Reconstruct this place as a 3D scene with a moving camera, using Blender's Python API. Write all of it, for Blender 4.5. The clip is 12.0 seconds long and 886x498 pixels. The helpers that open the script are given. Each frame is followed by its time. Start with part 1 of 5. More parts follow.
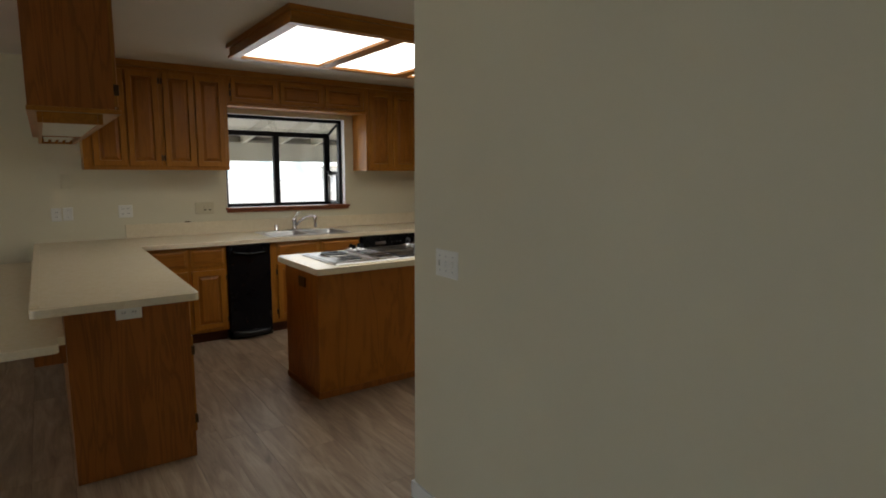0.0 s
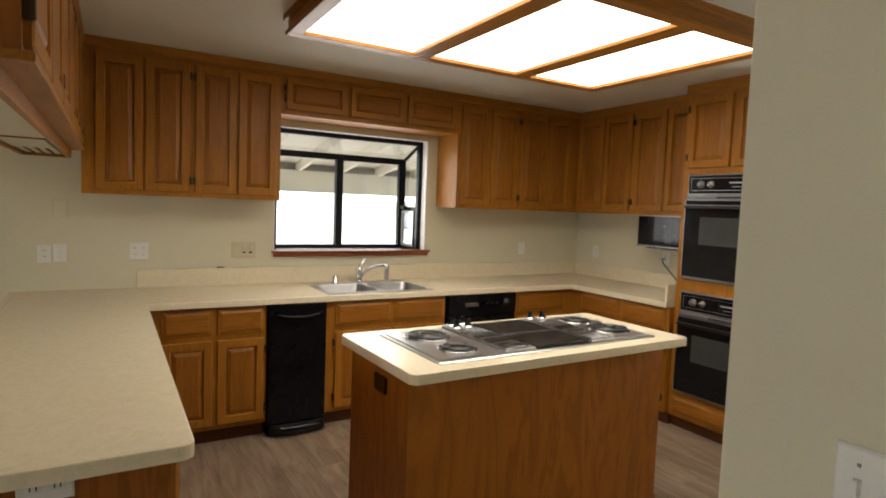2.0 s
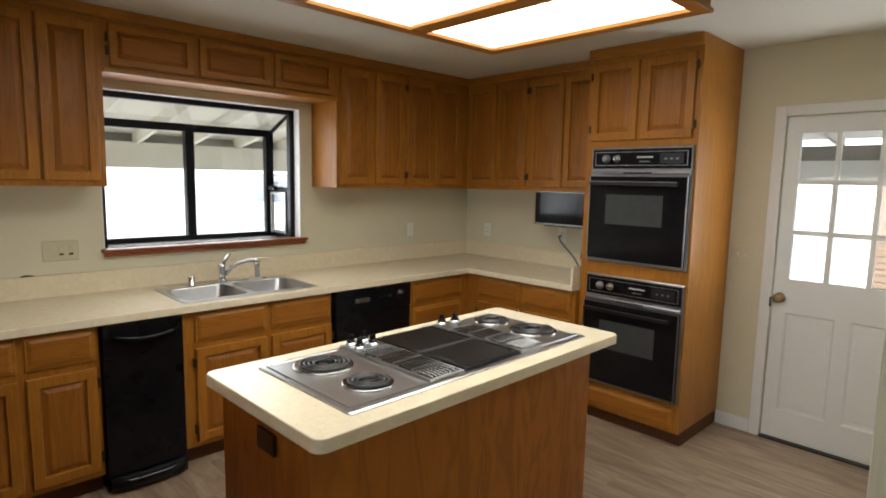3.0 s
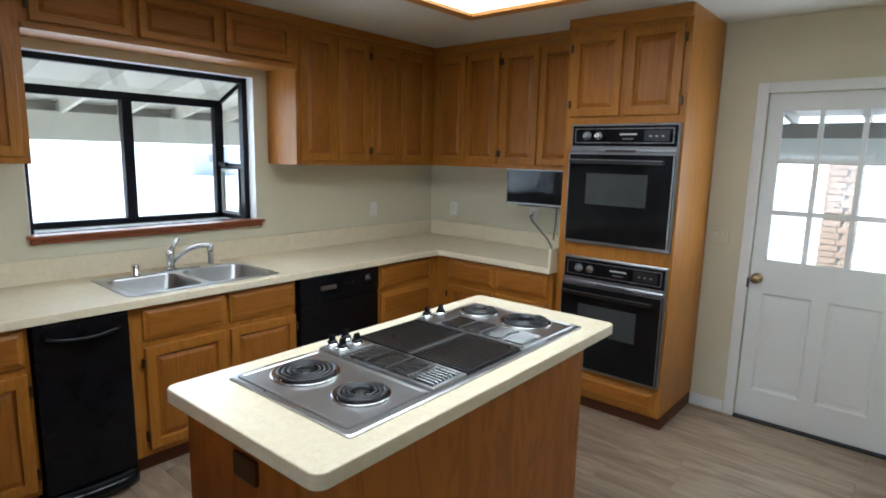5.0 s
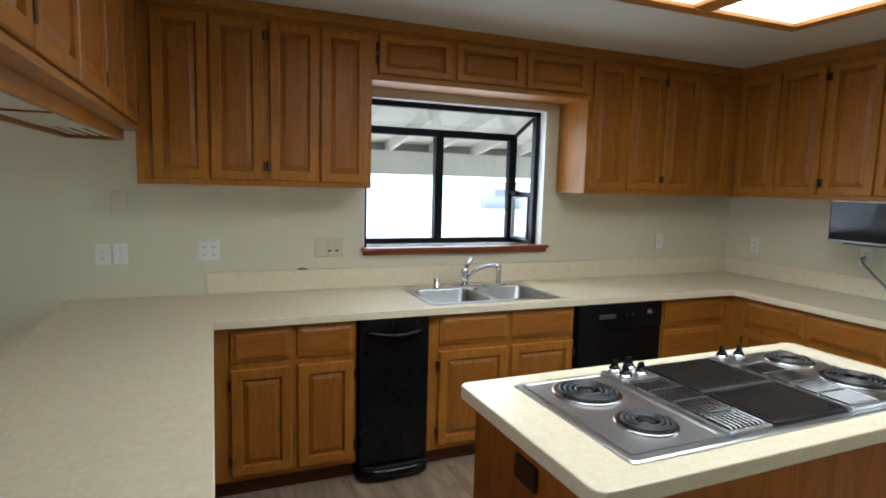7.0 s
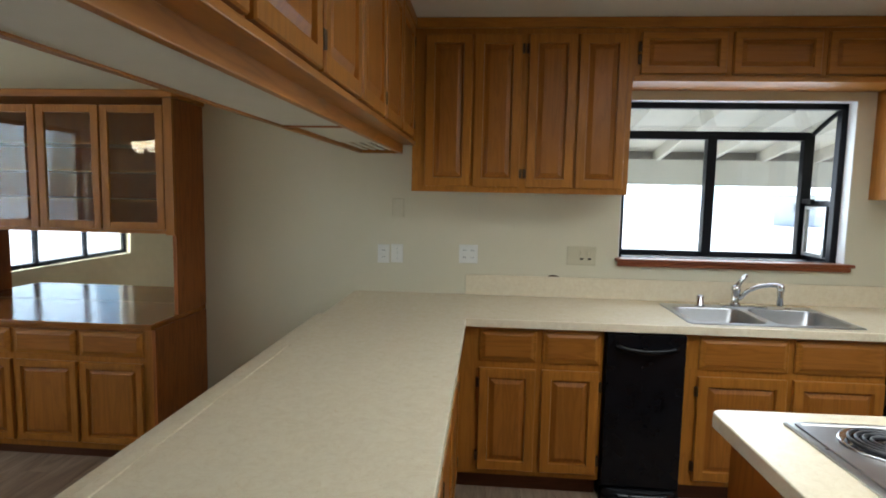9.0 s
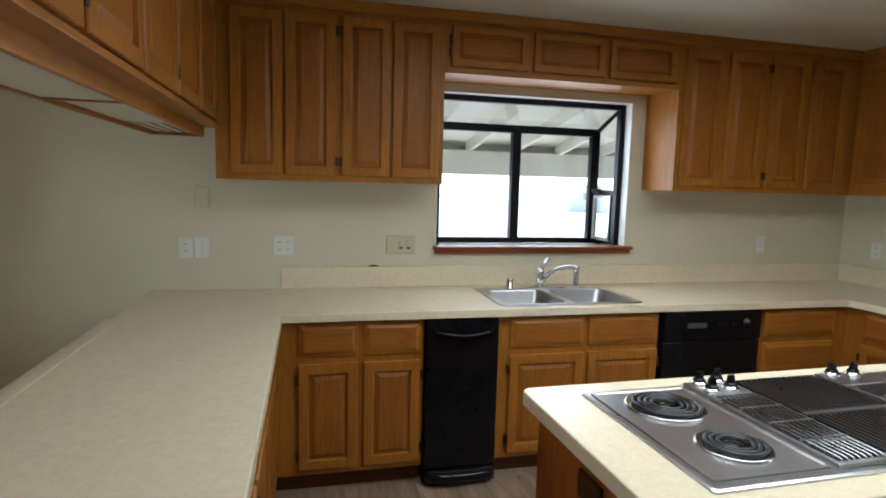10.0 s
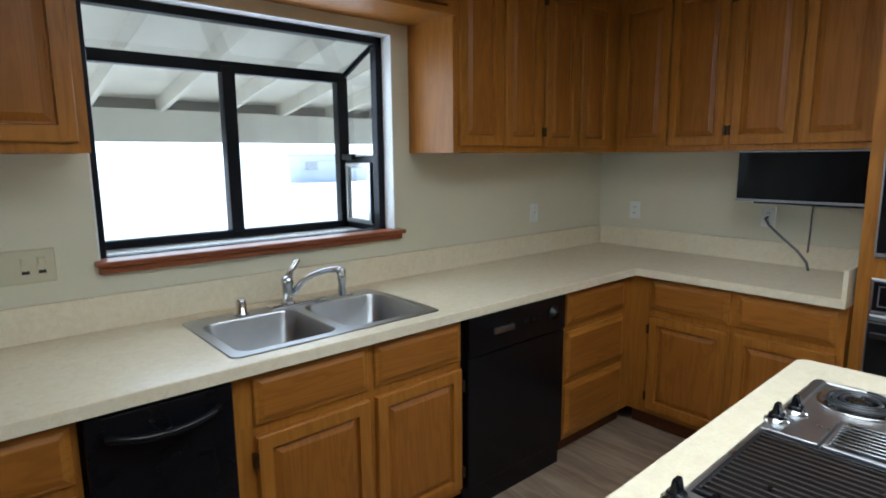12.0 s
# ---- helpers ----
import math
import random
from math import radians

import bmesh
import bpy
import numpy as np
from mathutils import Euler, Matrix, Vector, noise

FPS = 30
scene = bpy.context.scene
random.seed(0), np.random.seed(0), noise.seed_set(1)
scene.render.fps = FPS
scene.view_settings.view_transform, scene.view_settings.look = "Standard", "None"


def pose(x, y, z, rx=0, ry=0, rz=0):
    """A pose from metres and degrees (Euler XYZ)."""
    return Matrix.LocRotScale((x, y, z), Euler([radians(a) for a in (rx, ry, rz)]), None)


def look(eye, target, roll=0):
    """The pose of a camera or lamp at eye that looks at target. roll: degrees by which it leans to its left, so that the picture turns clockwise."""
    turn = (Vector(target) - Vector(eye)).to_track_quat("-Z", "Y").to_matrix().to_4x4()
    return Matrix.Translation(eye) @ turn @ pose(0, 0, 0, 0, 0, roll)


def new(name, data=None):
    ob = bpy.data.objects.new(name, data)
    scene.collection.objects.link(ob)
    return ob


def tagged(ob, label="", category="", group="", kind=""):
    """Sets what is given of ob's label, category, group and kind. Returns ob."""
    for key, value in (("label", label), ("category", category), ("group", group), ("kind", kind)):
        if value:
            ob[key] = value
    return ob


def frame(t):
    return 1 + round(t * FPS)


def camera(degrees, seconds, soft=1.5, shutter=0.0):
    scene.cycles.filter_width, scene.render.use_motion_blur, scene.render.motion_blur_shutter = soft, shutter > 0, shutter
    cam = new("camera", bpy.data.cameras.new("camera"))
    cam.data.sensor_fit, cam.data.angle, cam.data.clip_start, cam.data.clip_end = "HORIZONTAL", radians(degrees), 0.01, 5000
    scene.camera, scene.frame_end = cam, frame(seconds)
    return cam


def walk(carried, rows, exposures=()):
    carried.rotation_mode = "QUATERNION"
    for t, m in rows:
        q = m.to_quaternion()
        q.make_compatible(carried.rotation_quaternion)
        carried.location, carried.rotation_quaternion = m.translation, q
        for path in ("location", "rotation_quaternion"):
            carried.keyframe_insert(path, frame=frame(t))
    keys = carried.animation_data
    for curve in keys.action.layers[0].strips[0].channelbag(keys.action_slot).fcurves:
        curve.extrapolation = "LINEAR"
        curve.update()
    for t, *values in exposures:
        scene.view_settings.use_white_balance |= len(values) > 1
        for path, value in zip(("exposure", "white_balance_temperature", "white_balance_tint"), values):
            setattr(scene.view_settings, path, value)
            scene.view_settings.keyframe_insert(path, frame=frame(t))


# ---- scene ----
cam = camera(76.0, 12.0, soft=1.85)
PATH = [
    (0, (-0.008, -1.411, 1.552), (1.133, 0.209, 1.278), 0.3),
    (0.5, (0.132, -0.948, 1.549), (1.084, 0.804, 1.395), 0.5),
    (1, (0.194, -0.556, 1.534), (1.133, 1.205, 1.41), 0.6),
    (1.5, (0.274, -0.186, 1.543), (1.373, 1.478, 1.396), 1.6),
    (2, (0.433, 0.162, 1.538), (1.446, 1.88, 1.394), 2.2),
    (2.5, (0.57, 0.468, 1.539), (1.757, 2.07, 1.376), 2.0),
    (3, (0.635, 0.724, 1.611), (2.014, 2.152, 1.371), 1.1),
    (3.2, (0.677, 0.793, 1.604), (2.063, 2.21, 1.338), 1.2),
    (4.8, (0.699, 1.014, 1.631), (2.159, 2.34, 1.298), 1.2),
    (5, (0.687, 1.021, 1.629), (2.19, 2.3, 1.303), 1.4),
    (5.5, (0.676, 1.061, 1.6), (2.127, 2.408, 1.319), 0.8),
    (6, (0.666, 1.043, 1.566), (1.909, 2.592, 1.332), 0.3),
    (6.5, (0.678, 1.019, 1.561), (1.66, 2.747, 1.339), 0.2),
    (7, (0.627, 1.028, 1.58), (1.377, 2.868, 1.353), 1.5),
    (7.5, (0.597, 1.07, 1.552), (1.082, 3.0, 1.358), 2.0),
    (7.7, (0.621, 1.083, 1.551), (0.939, 3.049, 1.37), 1.7),
    (8.5, (0.687, 1.06, 1.537), (0.518, 3.044, 1.345), 1.2),
    (9.3, (0.717, 1.026, 1.534), (0.616, 3.014, 1.338), 1.0),
    (9.5, (0.71, 1.036, 1.523), (0.714, 3.028, 1.336), 1.7),
    (10, (0.737, 1.108, 1.537), (1.201, 3.041, 1.316), 1.5),
    (10.5, (0.853, 1.28, 1.542), (1.742, 3.046, 1.24), 0.1),
    (11, (0.927, 1.535, 1.537), (2.143, 3.089, 1.213), 1.4),
    (11.5, (1.041, 1.902, 1.494), (2.291, 3.422, 1.136), 1.6),
    (12, (1.128, 2.197, 1.522), (2.419, 3.691, 1.204), -0.5),
]
walk(cam, [(t, look(eye, target, roll)) for t, eye, target, roll in PATH],
     exposures=[(0, 0.32, 6500, 10), (0.6, 0.86, 6750, 10), (1.5, 1.24, 6950, 11), (2.5, 1.19, 6700, 10), (3.2, 1.19, 6150, 8), (5.0, 1.27, 5300, 5), (6.5, 1.23, 5400, 5), (9.5, 1.25, 5600, 6), (10.4, 1.14, 5400, 5), (11.0, 1.13, 5250, 5), (12, 1.03, 5200, 4)])

# ---- light ----
world = bpy.data.worlds.new("sky")
scene.world = world
world.use_nodes = True
_n = world.node_tree.nodes
_sky = _n.new("ShaderNodeTexSky")
_sky.sky_type = "NISHITA"
_sky.sun_disc = False
_sky.sun_elevation = radians(55)
_sky.sun_rotation = radians(330)
world.node_tree.links.new(_sky.outputs["Color"], _n["Background"].inputs["Color"])
_sky.dust_density = 1.0
_n["Background"].inputs["Strength"].default_value = 0.15
sun = new("sun", bpy.data.lights.new("sun", "SUN"))
sun.data.energy, sun.data.angle, sun.data.color = 5.0, radians(0.5), (1.0, 0.95, 0.87)
sun.matrix_world = look((0, 0, 20), (20 * math.sin(radians(30)) / math.tan(radians(55)), -20 * math.cos(radians(30)) / math.tan(radians(55)), 0))


def window_light(name, eye, target, sx, sy, power, color=(0.93, 0.97, 1.0), spread=180):
    lamp = new(name, bpy.data.lights.new(name, "AREA"))
    lamp.data.shape, lamp.data.size, lamp.data.size_y, lamp.data.energy, lamp.data.color = "RECTANGLE", sx, sy, power, color
    lamp.data.spread = radians(spread)
    lamp.matrix_world = look(eye, target)
    return lamp


window_light("window_daylight_west", (-3.62, 2.7, 1.45), (0, 2.0, 1.1), 1.9, 1.3, 7.0)
# side light added for the partition, from an unseen living room opening
window_light("unseen_window_daylight_living", (-3.62, -0.6, 1.15), (1.34, -0.1, 0.25), 1.75, 1.8, 4.6, (0.74, 0.88, 1.0), 130)
window_light("window_daylight_east", (4.575, 1.43, 1.49), (2.0, 1.5, 1.4), 0.55, 0.85, 5.5)
window_light("window_daylight_north", (2.15, 4.75, 1.62), (2.15, 2.0, 0.9), 1.15, 0.8, 4.5)
PANEL_GLOW = 2.25
for _x in (1.57, 2.29, 2.96):           # tubes behind the three ceiling panels
    window_light("ceiling_light_tubes", (_x, 2.44, 2.366), (_x, 2.44, 0), 0.5, 1.1, 1.15, (1.0, 0.97, 0.9), 130)

# ---- materials ----


def shader(name, rough=0.5, metal=0.0):
    m = bpy.data.materials.new(name)
    m.use_nodes = True
    b = m.node_tree.nodes["Principled BSDF"]
    b.inputs["Roughness"].default_value, b.inputs["Metallic"].default_value = rough, metal
    return m, m.node_tree, b


def coords(nt, scale, per_object=True):
    tc = nt.nodes.new("ShaderNodeTexCoord")
    mp = nt.nodes.new("ShaderNodeMapping")
    mp.inputs["Scale"].default_value = scale
    nt.links.new(tc.outputs["Object"], mp.inputs["Vector"])
    if per_object:
        oi = nt.nodes.new("ShaderNodeObjectInfo")
        mul = nt.nodes.new("ShaderNodeMath")
        mul.operation = "MULTIPLY"
        mul.inputs[1].default_value = 37.0
        nt.links.new(oi.outputs["Random"], mul.inputs[0])
        cmb = nt.nodes.new("ShaderNodeCombineXYZ")
        for i in range(3):
            nt.links.new(mul.outputs[0], cmb.inputs[i])
        nt.links.new(cmb.outputs[0], mp.inputs["Location"])
    return mp.outputs["Vector"]


def noise_tex(nt, vec, scale, detail=4.0, rough=0.55, distortion=0.0):
    n = nt.nodes.new("ShaderNodeTexNoise")
    n.inputs["Scale"].default_value, n.inputs["Detail"].default_value = scale, detail
    n.inputs["Roughness"].default_value, n.inputs["Distortion"].default_value = rough, distortion
    nt.links.new(vec, n.inputs["Vector"])
    return n.outputs["Fac"]


def ramp(nt, fac, stops):
    r = nt.nodes.new("ShaderNodeValToRGB")
    el = r.color_ramp.elements
    while len(el) < len(stops):
        el.new(0.5)
    for e, (p, c) in zip(el, stops):
        e.position, e.color = p, (*c, 1.0)
    nt.links.new(fac, r.inputs["Fac"])
    return r.outputs["Color"]


def mixed(nt, a, b, fac, mode="MULTIPLY"):
    m = nt.nodes.new("ShaderNodeMix")
    m.data_type, m.blend_type = "RGBA", mode
    if isinstance(fac, float):
        m.inputs["Factor"].default_value = fac
    else:
        nt.links.new(fac, m.inputs["Factor"])
    nt.links.new(a, m.inputs["A"])
    nt.links.new(b, m.inputs["B"])
    return m.outputs["Result"]


def bump(nt, b, height, strength, distance=0.002):
    bp = nt.nodes.new("ShaderNodeBump")
    bp.inputs["Strength"].default_value, bp.inputs["Distance"].default_value = strength, distance
    nt.links.new(height, bp.inputs["Height"])
    nt.links.new(bp.outputs["Normal"], b.inputs["Normal"])


def scaled(c, k):
    return tuple(min(1.0, v * k) for v in c)


def oak(name, base, axis=2, rough=0.38, contrast=0.26, wide=9.0, turns=34.0):
    """Stained oak: long grain along one axis, cathedral figure, pores."""
    m, nt, b = shader(name, rough)
    s = [wide, wide, wide]
    s[axis] = 0.8
    v = coords(nt, s)
    fig = noise_tex(nt, v, 1.6, 3.0, 0.5, 1.1)
    wave = nt.nodes.new("ShaderNodeMath")
    wave.operation = "MULTIPLY"
    wave.inputs[1].default_value = turns
    nt.links.new(fig, wave.inputs[0])
    sn = nt.nodes.new("ShaderNodeMath")
    sn.operation = "SINE"
    nt.links.new(wave.outputs[0], sn.inputs[0])
    mr = nt.nodes.new("ShaderNodeMapRange")
    mr.inputs["From Min"].default_value, mr.inputs["From Max"].default_value = -1.0, 1.0
    nt.links.new(sn.outputs[0], mr.inputs["Value"])
    col = ramp(nt, mr.outputs["Result"], [(0.0, scaled(base, 1 - contrast * 0.5)), (0.45, base), (1.0, scaled(base, 1 + contrast * 0.22))])
    s2 = [160.0, 160.0, 160.0]
    s2[axis] = 5.0
    pore = noise_tex(nt, coords(nt, s2), 1.0, 2.0)
    pc = ramp(nt, pore, [(0.34, (0.84, 0.79, 0.72)), (0.54, (1, 1, 1))])
    big = ramp(nt, noise_tex(nt, coords(nt, (2.2, 2.2, 2.2)), 1.0, 2.0), [(0.3, (0.80, 0.78, 0.76)), (0.7, (1.08, 1.08, 1.06))])
    nt.links.new(mixed(nt, mixed(nt, col, pc, 0.32), big, 0.55), b.inputs["Base Color"])
    bump(nt, b, pore, 0.12, 0.0005)
    b.inputs["Specular IOR Level"].default_value = 0.27
    return m


def painted(name, base, rough=0.6, fine=180.0, relief=0.12, spread=0.05, blotch=1.2):
    m, nt, b = shader(name, rough)
    v = coords(nt, (1, 1, 1), False)
    a = ramp(nt, noise_tex(nt, v, blotch, 4.0), [(0.3, scaled(base, 1 - spread)), (0.7, scaled(base, 1 + spread))])
    nt.links.new(a, b.inputs["Base Color"])
    bump(nt, b, noise_tex(nt, v, fine, 3.0), relief, 0.001)
    return m


def metal(name, base, rough=0.3, streak=None):
    m, nt, b = shader(name, rough, 1.0)
    v = coords(nt, streak or (30, 30, 30))
    n = noise_tex(nt, v, 0.6, 2.0)
    nt.links.new(ramp(nt, n, [(0.3, scaled(base, 0.96)), (0.7, scaled(base, 1.03))]), b.inputs["Base Color"])
    r = nt.nodes.new("ShaderNodeMapRange")
    r.inputs["To Min"].default_value, r.inputs["To Max"].default_value = rough * 0.93, rough * 1.1
    nt.links.new(n, r.inputs["Value"])
    nt.links.new(r.outputs["Result"], b.inputs["Roughness"])
    return m


def plain(name, base, rough=0.5, spread=0.08, metallic=0.0):
    m, nt, b = shader(name, rough, metallic)
    n = noise_tex(nt, coords(nt, (1, 1, 1)), 9.0, 5.0)
    nt.links.new(ramp(nt, n, [(0.3, scaled(base, 1 - spread)), (0.7, scaled(base, 1 + spread))]), b.inputs["Base Color"])
    return m


def glowing(name, color, strength):
    m, nt, b = shader(name, 0.5)
    b.inputs["Base Color"].default_value = (0.8, 0.8, 0.8, 1)
    b.inputs["Emission Color"].default_value = (*color, 1)
    b.inputs["Emission Strength"].default_value = strength
    return m


def clear_glass(name, tint=(1, 1, 1), rough=0.0):
    m, nt, b = shader(name, rough)
    b.inputs["Base Color"].default_value = (*tint, 1)
    b.inputs["Transmission Weight"].default_value, b.inputs["IOR"].default_value = 1.0, 1.45
    return m


OAK = (0.352, 0.140, 0.018)
M_OAK = oak("honey_oak", OAK)
M_OAK_X = oak("honey_oak_along_x", OAK, 0)
M_OAK_Y = oak("honey_oak_along_y", OAK, 1)
M_OAK_ISLAND = oak("oak_veneer", (0.355, 0.119, 0.0135), 2, 0.40, 0.36, 4.0, 30.0)
M_OAK_PANEL = oak("oak_end_panel", (0.29, 0.095, 0.017), 2, 0.42, 0.4)
RED_OAK = (0.312, 0.116, 0.0155)
M_PANEL = oak("honey_oak_panel", RED_OAK)
M_PANEL_X = oak("honey_oak_panel_along_x", RED_OAK, 0)
M_PANEL_Y = oak("honey_oak_panel_along_y", RED_OAK, 1)
M_OAK_GLOSS = oak("varnished_oak_counter", (0.26, 0.10, 0.02), 0, 0.14)
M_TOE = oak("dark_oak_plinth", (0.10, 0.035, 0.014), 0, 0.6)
M_SILL = oak("red_oak_sill", (0.25, 0.075, 0.028), 0, 0.35)
M_WALL = painted("cream_wall_paint", (0.65, 0.602, 0.44), 0.62, 140, 0.10, 0.03)
M_CEIL = painted("ceiling_texture_paint", (0.60, 0.57, 0.49), 0.8, 95, 0.5, 0.03)
M_WHITE = painted("white_gloss_paint", (0.78, 0.78, 0.76), 0.38, 60, 0.03, 0.02)
M_PLATE = plain("white_plastic", (0.75, 0.74, 0.68), 0.35, 0.02)
M_IVORY = plain("ivory_plastic", (0.55, 0.50, 0.34), 0.4, 0.02)
M_BLACK = plain("black_enamel", (0.006, 0.006, 0.0075), 0.2, 0.2)
M_BLACK_GLASS = plain("black_oven_glass", (0.008, 0.008, 0.009), 0.06, 0.2)
# oven window base lightened to imitate daylight reflected in the glass
M_OVEN_WIN = plain("oven_window_glass", (0.05, 0.052, 0.05), 0.07, 0.1)
for _m in (M_BLACK, M_BLACK_GLASS, M_OVEN_WIN):
    _m.node_tree.nodes["Principled BSDF"].inputs["Specular IOR Level"].default_value = 0.22
M_BLACK_FRAME = plain("black_aluminium", (0.006, 0.006, 0.009), 0.4, 0.2)
M_BLACK_FRAME.node_tree.nodes["Principled BSDF"].inputs["Specular IOR Level"].default_value = 0.15
M_STEEL = metal("brushed_steel", (0.56, 0.56, 0.56), 0.28)
M_SINK = metal("sink_steel", (0.42, 0.42, 0.42), 0.3)
M_TRAY = metal("worn_tray_steel", (0.53, 0.525, 0.515), 0.31)
M_CHROME = metal("chrome", (0.66, 0.66, 0.66), 0.1)
M_PAN = metal("worn_chrome", (0.60, 0.595, 0.585), 0.17)
M_VENT = metal("polished_vent_steel", (0.35, 0.35, 0.35), 0.22)
M_GREY_METAL = metal("grey_trim_metal", (0.33, 0.335, 0.345), 0.34)
M_DARK_METAL = metal("dark_grille_metal", (0.05, 0.05, 0.052), 0.42)
M_GRATE = metal("grey_grate_metal", (0.33, 0.32, 0.31), 0.28)
M_COIL = plain("burner_coil", (0.06, 0.06, 0.062), 0.33, 0.25, 0.6)
M_BRONZE = metal("dark_bronze", (0.09, 0.06, 0.035), 0.45)
M_BRASS = metal("aged_brass", (0.32, 0.24, 0.13), 0.32)
M_DARK = plain("dark_gap", (0.012, 0.01, 0.009), 0.8, 0.1)
M_FRIDGE = painted("cream_enamel", (0.56, 0.54, 0.41), 0.3, 220, 0.08, 0.02)
M_DIFFUSER = glowing("fluorescent_diffuser", (1.0, 0.97, 0.9), PANEL_GLOW)
M_LINER = plain("pale_hood_liner", (0.6, 0.58, 0.5), 0.5, 0.03)
M_GLASS = clear_glass("window_glass")
M_CAB_GLASS = clear_glass("cabinet_glass", (0.96, 0.97, 0.95))
M_MIRROR = metal("mirror", (0.78, 0.80, 0.78), 0.03)
M_GREY_PAINT = painted("pale_grey_patio_paint", (0.64, 0.62, 0.55), 0.7, 60, 0.2, 0.06)
# dark beam colour, also used to paint shade above the patio header
M_BEAM = painted("dark_beam_and_shade_paint", (0.30, 0.28, 0.26), 0.75, 60, 0.2, 0.1)
M_CONCRETE = painted("sunlit_concrete", (0.62, 0.60, 0.55), 0.85, 40, 0.3, 0.08)
# brick tone raised to stand in for stronger sun on the pillar
M_BRICK = plain("sun_lightened_brick", (0.58, 0.42, 0.31), 0.85, 0.25)
M_MORTAR = plain("mortar", (0.5, 0.47, 0.42), 0.9, 0.1)
M_CORD = plain("grey_cord", (0.16, 0.15, 0.14), 0.5, 0.05)


def laminate():
    m, nt, b = shader("beige_laminate", 0.26)
    v = coords(nt, (1, 1, 1), False)
    a = ramp(nt, noise_tex(nt, v, 34.0, 6.0, 0.65, 0.6), [(0.3, (0.74, 0.645, 0.46)), (0.5, (0.775, 0.68, 0.49)), (0.7, (0.80, 0.71, 0.52))])
    vein = ramp(nt, noise_tex(nt, v, 11.0, 6.0, 0.7, 1.6), [(0.44, (1, 1, 1)), (0.49, (0.90, 0.85, 0.76)), (0.54, (1, 1, 1))])
    fleck = ramp(nt, noise_tex(nt, v, 48.0, 3.0, 0.6, 2.4), [(0.63, (1, 1, 1)), (0.67, (0.84, 0.74, 0.60)), (0.72, (0.88, 0.80, 0.68))])
    nt.links.new(mixed(nt, mixed(nt, a, vein, 0.4), fleck, 0.4), b.inputs["Base Color"])
    return m


def vinyl_plank():
    m, nt, b = shader("grey_brown_vinyl_plank", 0.42)
    v = coords(nt, (10.0, 1.4, 10.0))
    g = noise_tex(nt, v, 1.4, 6.0, 0.62, 0.8)
    a = ramp(nt, g, [(0.28, (0.165, 0.112, 0.072)), (0.48, (0.268, 0.192, 0.128)), (0.68, (0.385, 0.296, 0.205))])
    oi = nt.nodes.new("ShaderNodeObjectInfo")
    t = ramp(nt, oi.outputs["Random"], [(0.0, (0.88, 0.87, 0.86)), (1.0, (1.07, 1.06, 1.04))])
    f = ramp(nt, noise_tex(nt, coords(nt, (150.0, 6.0, 1.0)), 1.0, 3.0), [(0.35, (0.8, 0.8, 0.8)), (0.6, (1.05, 1.05, 1.05))])
    nt.links.new(mixed(nt, mixed(nt, a, t, 1.0), f, 0.6), b.inputs["Base Color"])
    bump(nt, b, g, 0.12, 0.0008)
    return m


M_LAMINATE = laminate()
M_PLANK = vinyl_plank()

# ---- builders ----


def thing(name, place, label, category, group="", kind=""):
    ob = new(name)
    ob.location = place
    ob.empty_display_size = 0.1
    return tagged(ob, label, category, group, kind)




def world_base(ob):
    p, o = Vector((0, 0, 0)), ob
    while o is not None:
        p += o.location
        o = o.parent
    return p


def part(name, bm, material, parent=None, label="", smooth=False):
    """Links a bmesh given in world metres as one mesh object under its parent."""
    if parent is not None:
        bmesh.ops.translate(bm, verts=bm.verts, vec=-world_base(parent))
    bmesh.ops.recalc_face_normals(bm, faces=bm.faces)
    me = bpy.data.meshes.new(name)
    bm.to_mesh(me)
    bm.free()
    if smooth:
        for f in me.polygons:
            f.use_smooth = True
    me.materials.append(material)
    ob = new(name, me)
    ob.parent = parent
    if label:
        ob["label"] = label
    return ob


def box(bm, x0, x1, y0, y1, z0, z1, bev=0.0):
    vs = bmesh.ops.create_cube(bm, size=1.0)["verts"]
    for v in vs:
        v.co = ((x0 + x1) / 2 + v.co.x * (x1 - x0), (y0 + y1) / 2 + v.co.y * (y1 - y0), (z0 + z1) / 2 + v.co.z * (z1 - z0))
    if bev:
        es = {e for v in vs for e in v.link_edges}
        bmesh.ops.bevel(bm, geom=list(es), offset=bev, segments=2, profile=0.6, affect="EDGES")
    return bm


def boxes(*bs, bev=0.0):
    bm = bmesh.new()
    for b in bs:
        box(bm, *b, bev=bev)
    return bm


def loft(bm, rings, cap0=False, cap1=False, closed=True):
    vr = [[bm.verts.new(p) for p in r] for r in rings]
    n = len(vr[0])
    for a, b in zip(vr, vr[1:]):
        for i in range(n if closed else n - 1):
            j = (i + 1) % n
            bm.faces.new((a[i], a[j], b[j], b[i]))
    if cap0:
        bm.faces.new(vr[0])
    if cap1:
        bm.faces.new(vr[-1])
    return bm


def rrect(x0, x1, y0, y1, z, r, n=5):
    pts = []
    for cx, cy, a0 in ((x1 - r, y1 - r, 0), (x0 + r, y1 - r, 90), (x0 + r, y0 + r, 180), (x1 - r, y0 + r, 270)):
        for i in range(n + 1):
            a = radians(a0 + 90 * i / n)
            pts.append((cx + r * math.cos(a), cy + r * math.sin(a), z))
    return pts


def circle(c, r, n=20, z=None):
    return [(c[0] + r * math.cos(2 * math.pi * i / n), c[1] + r * math.sin(2 * math.pi * i / n), c[2] if z is None else z) for i in range(n)]


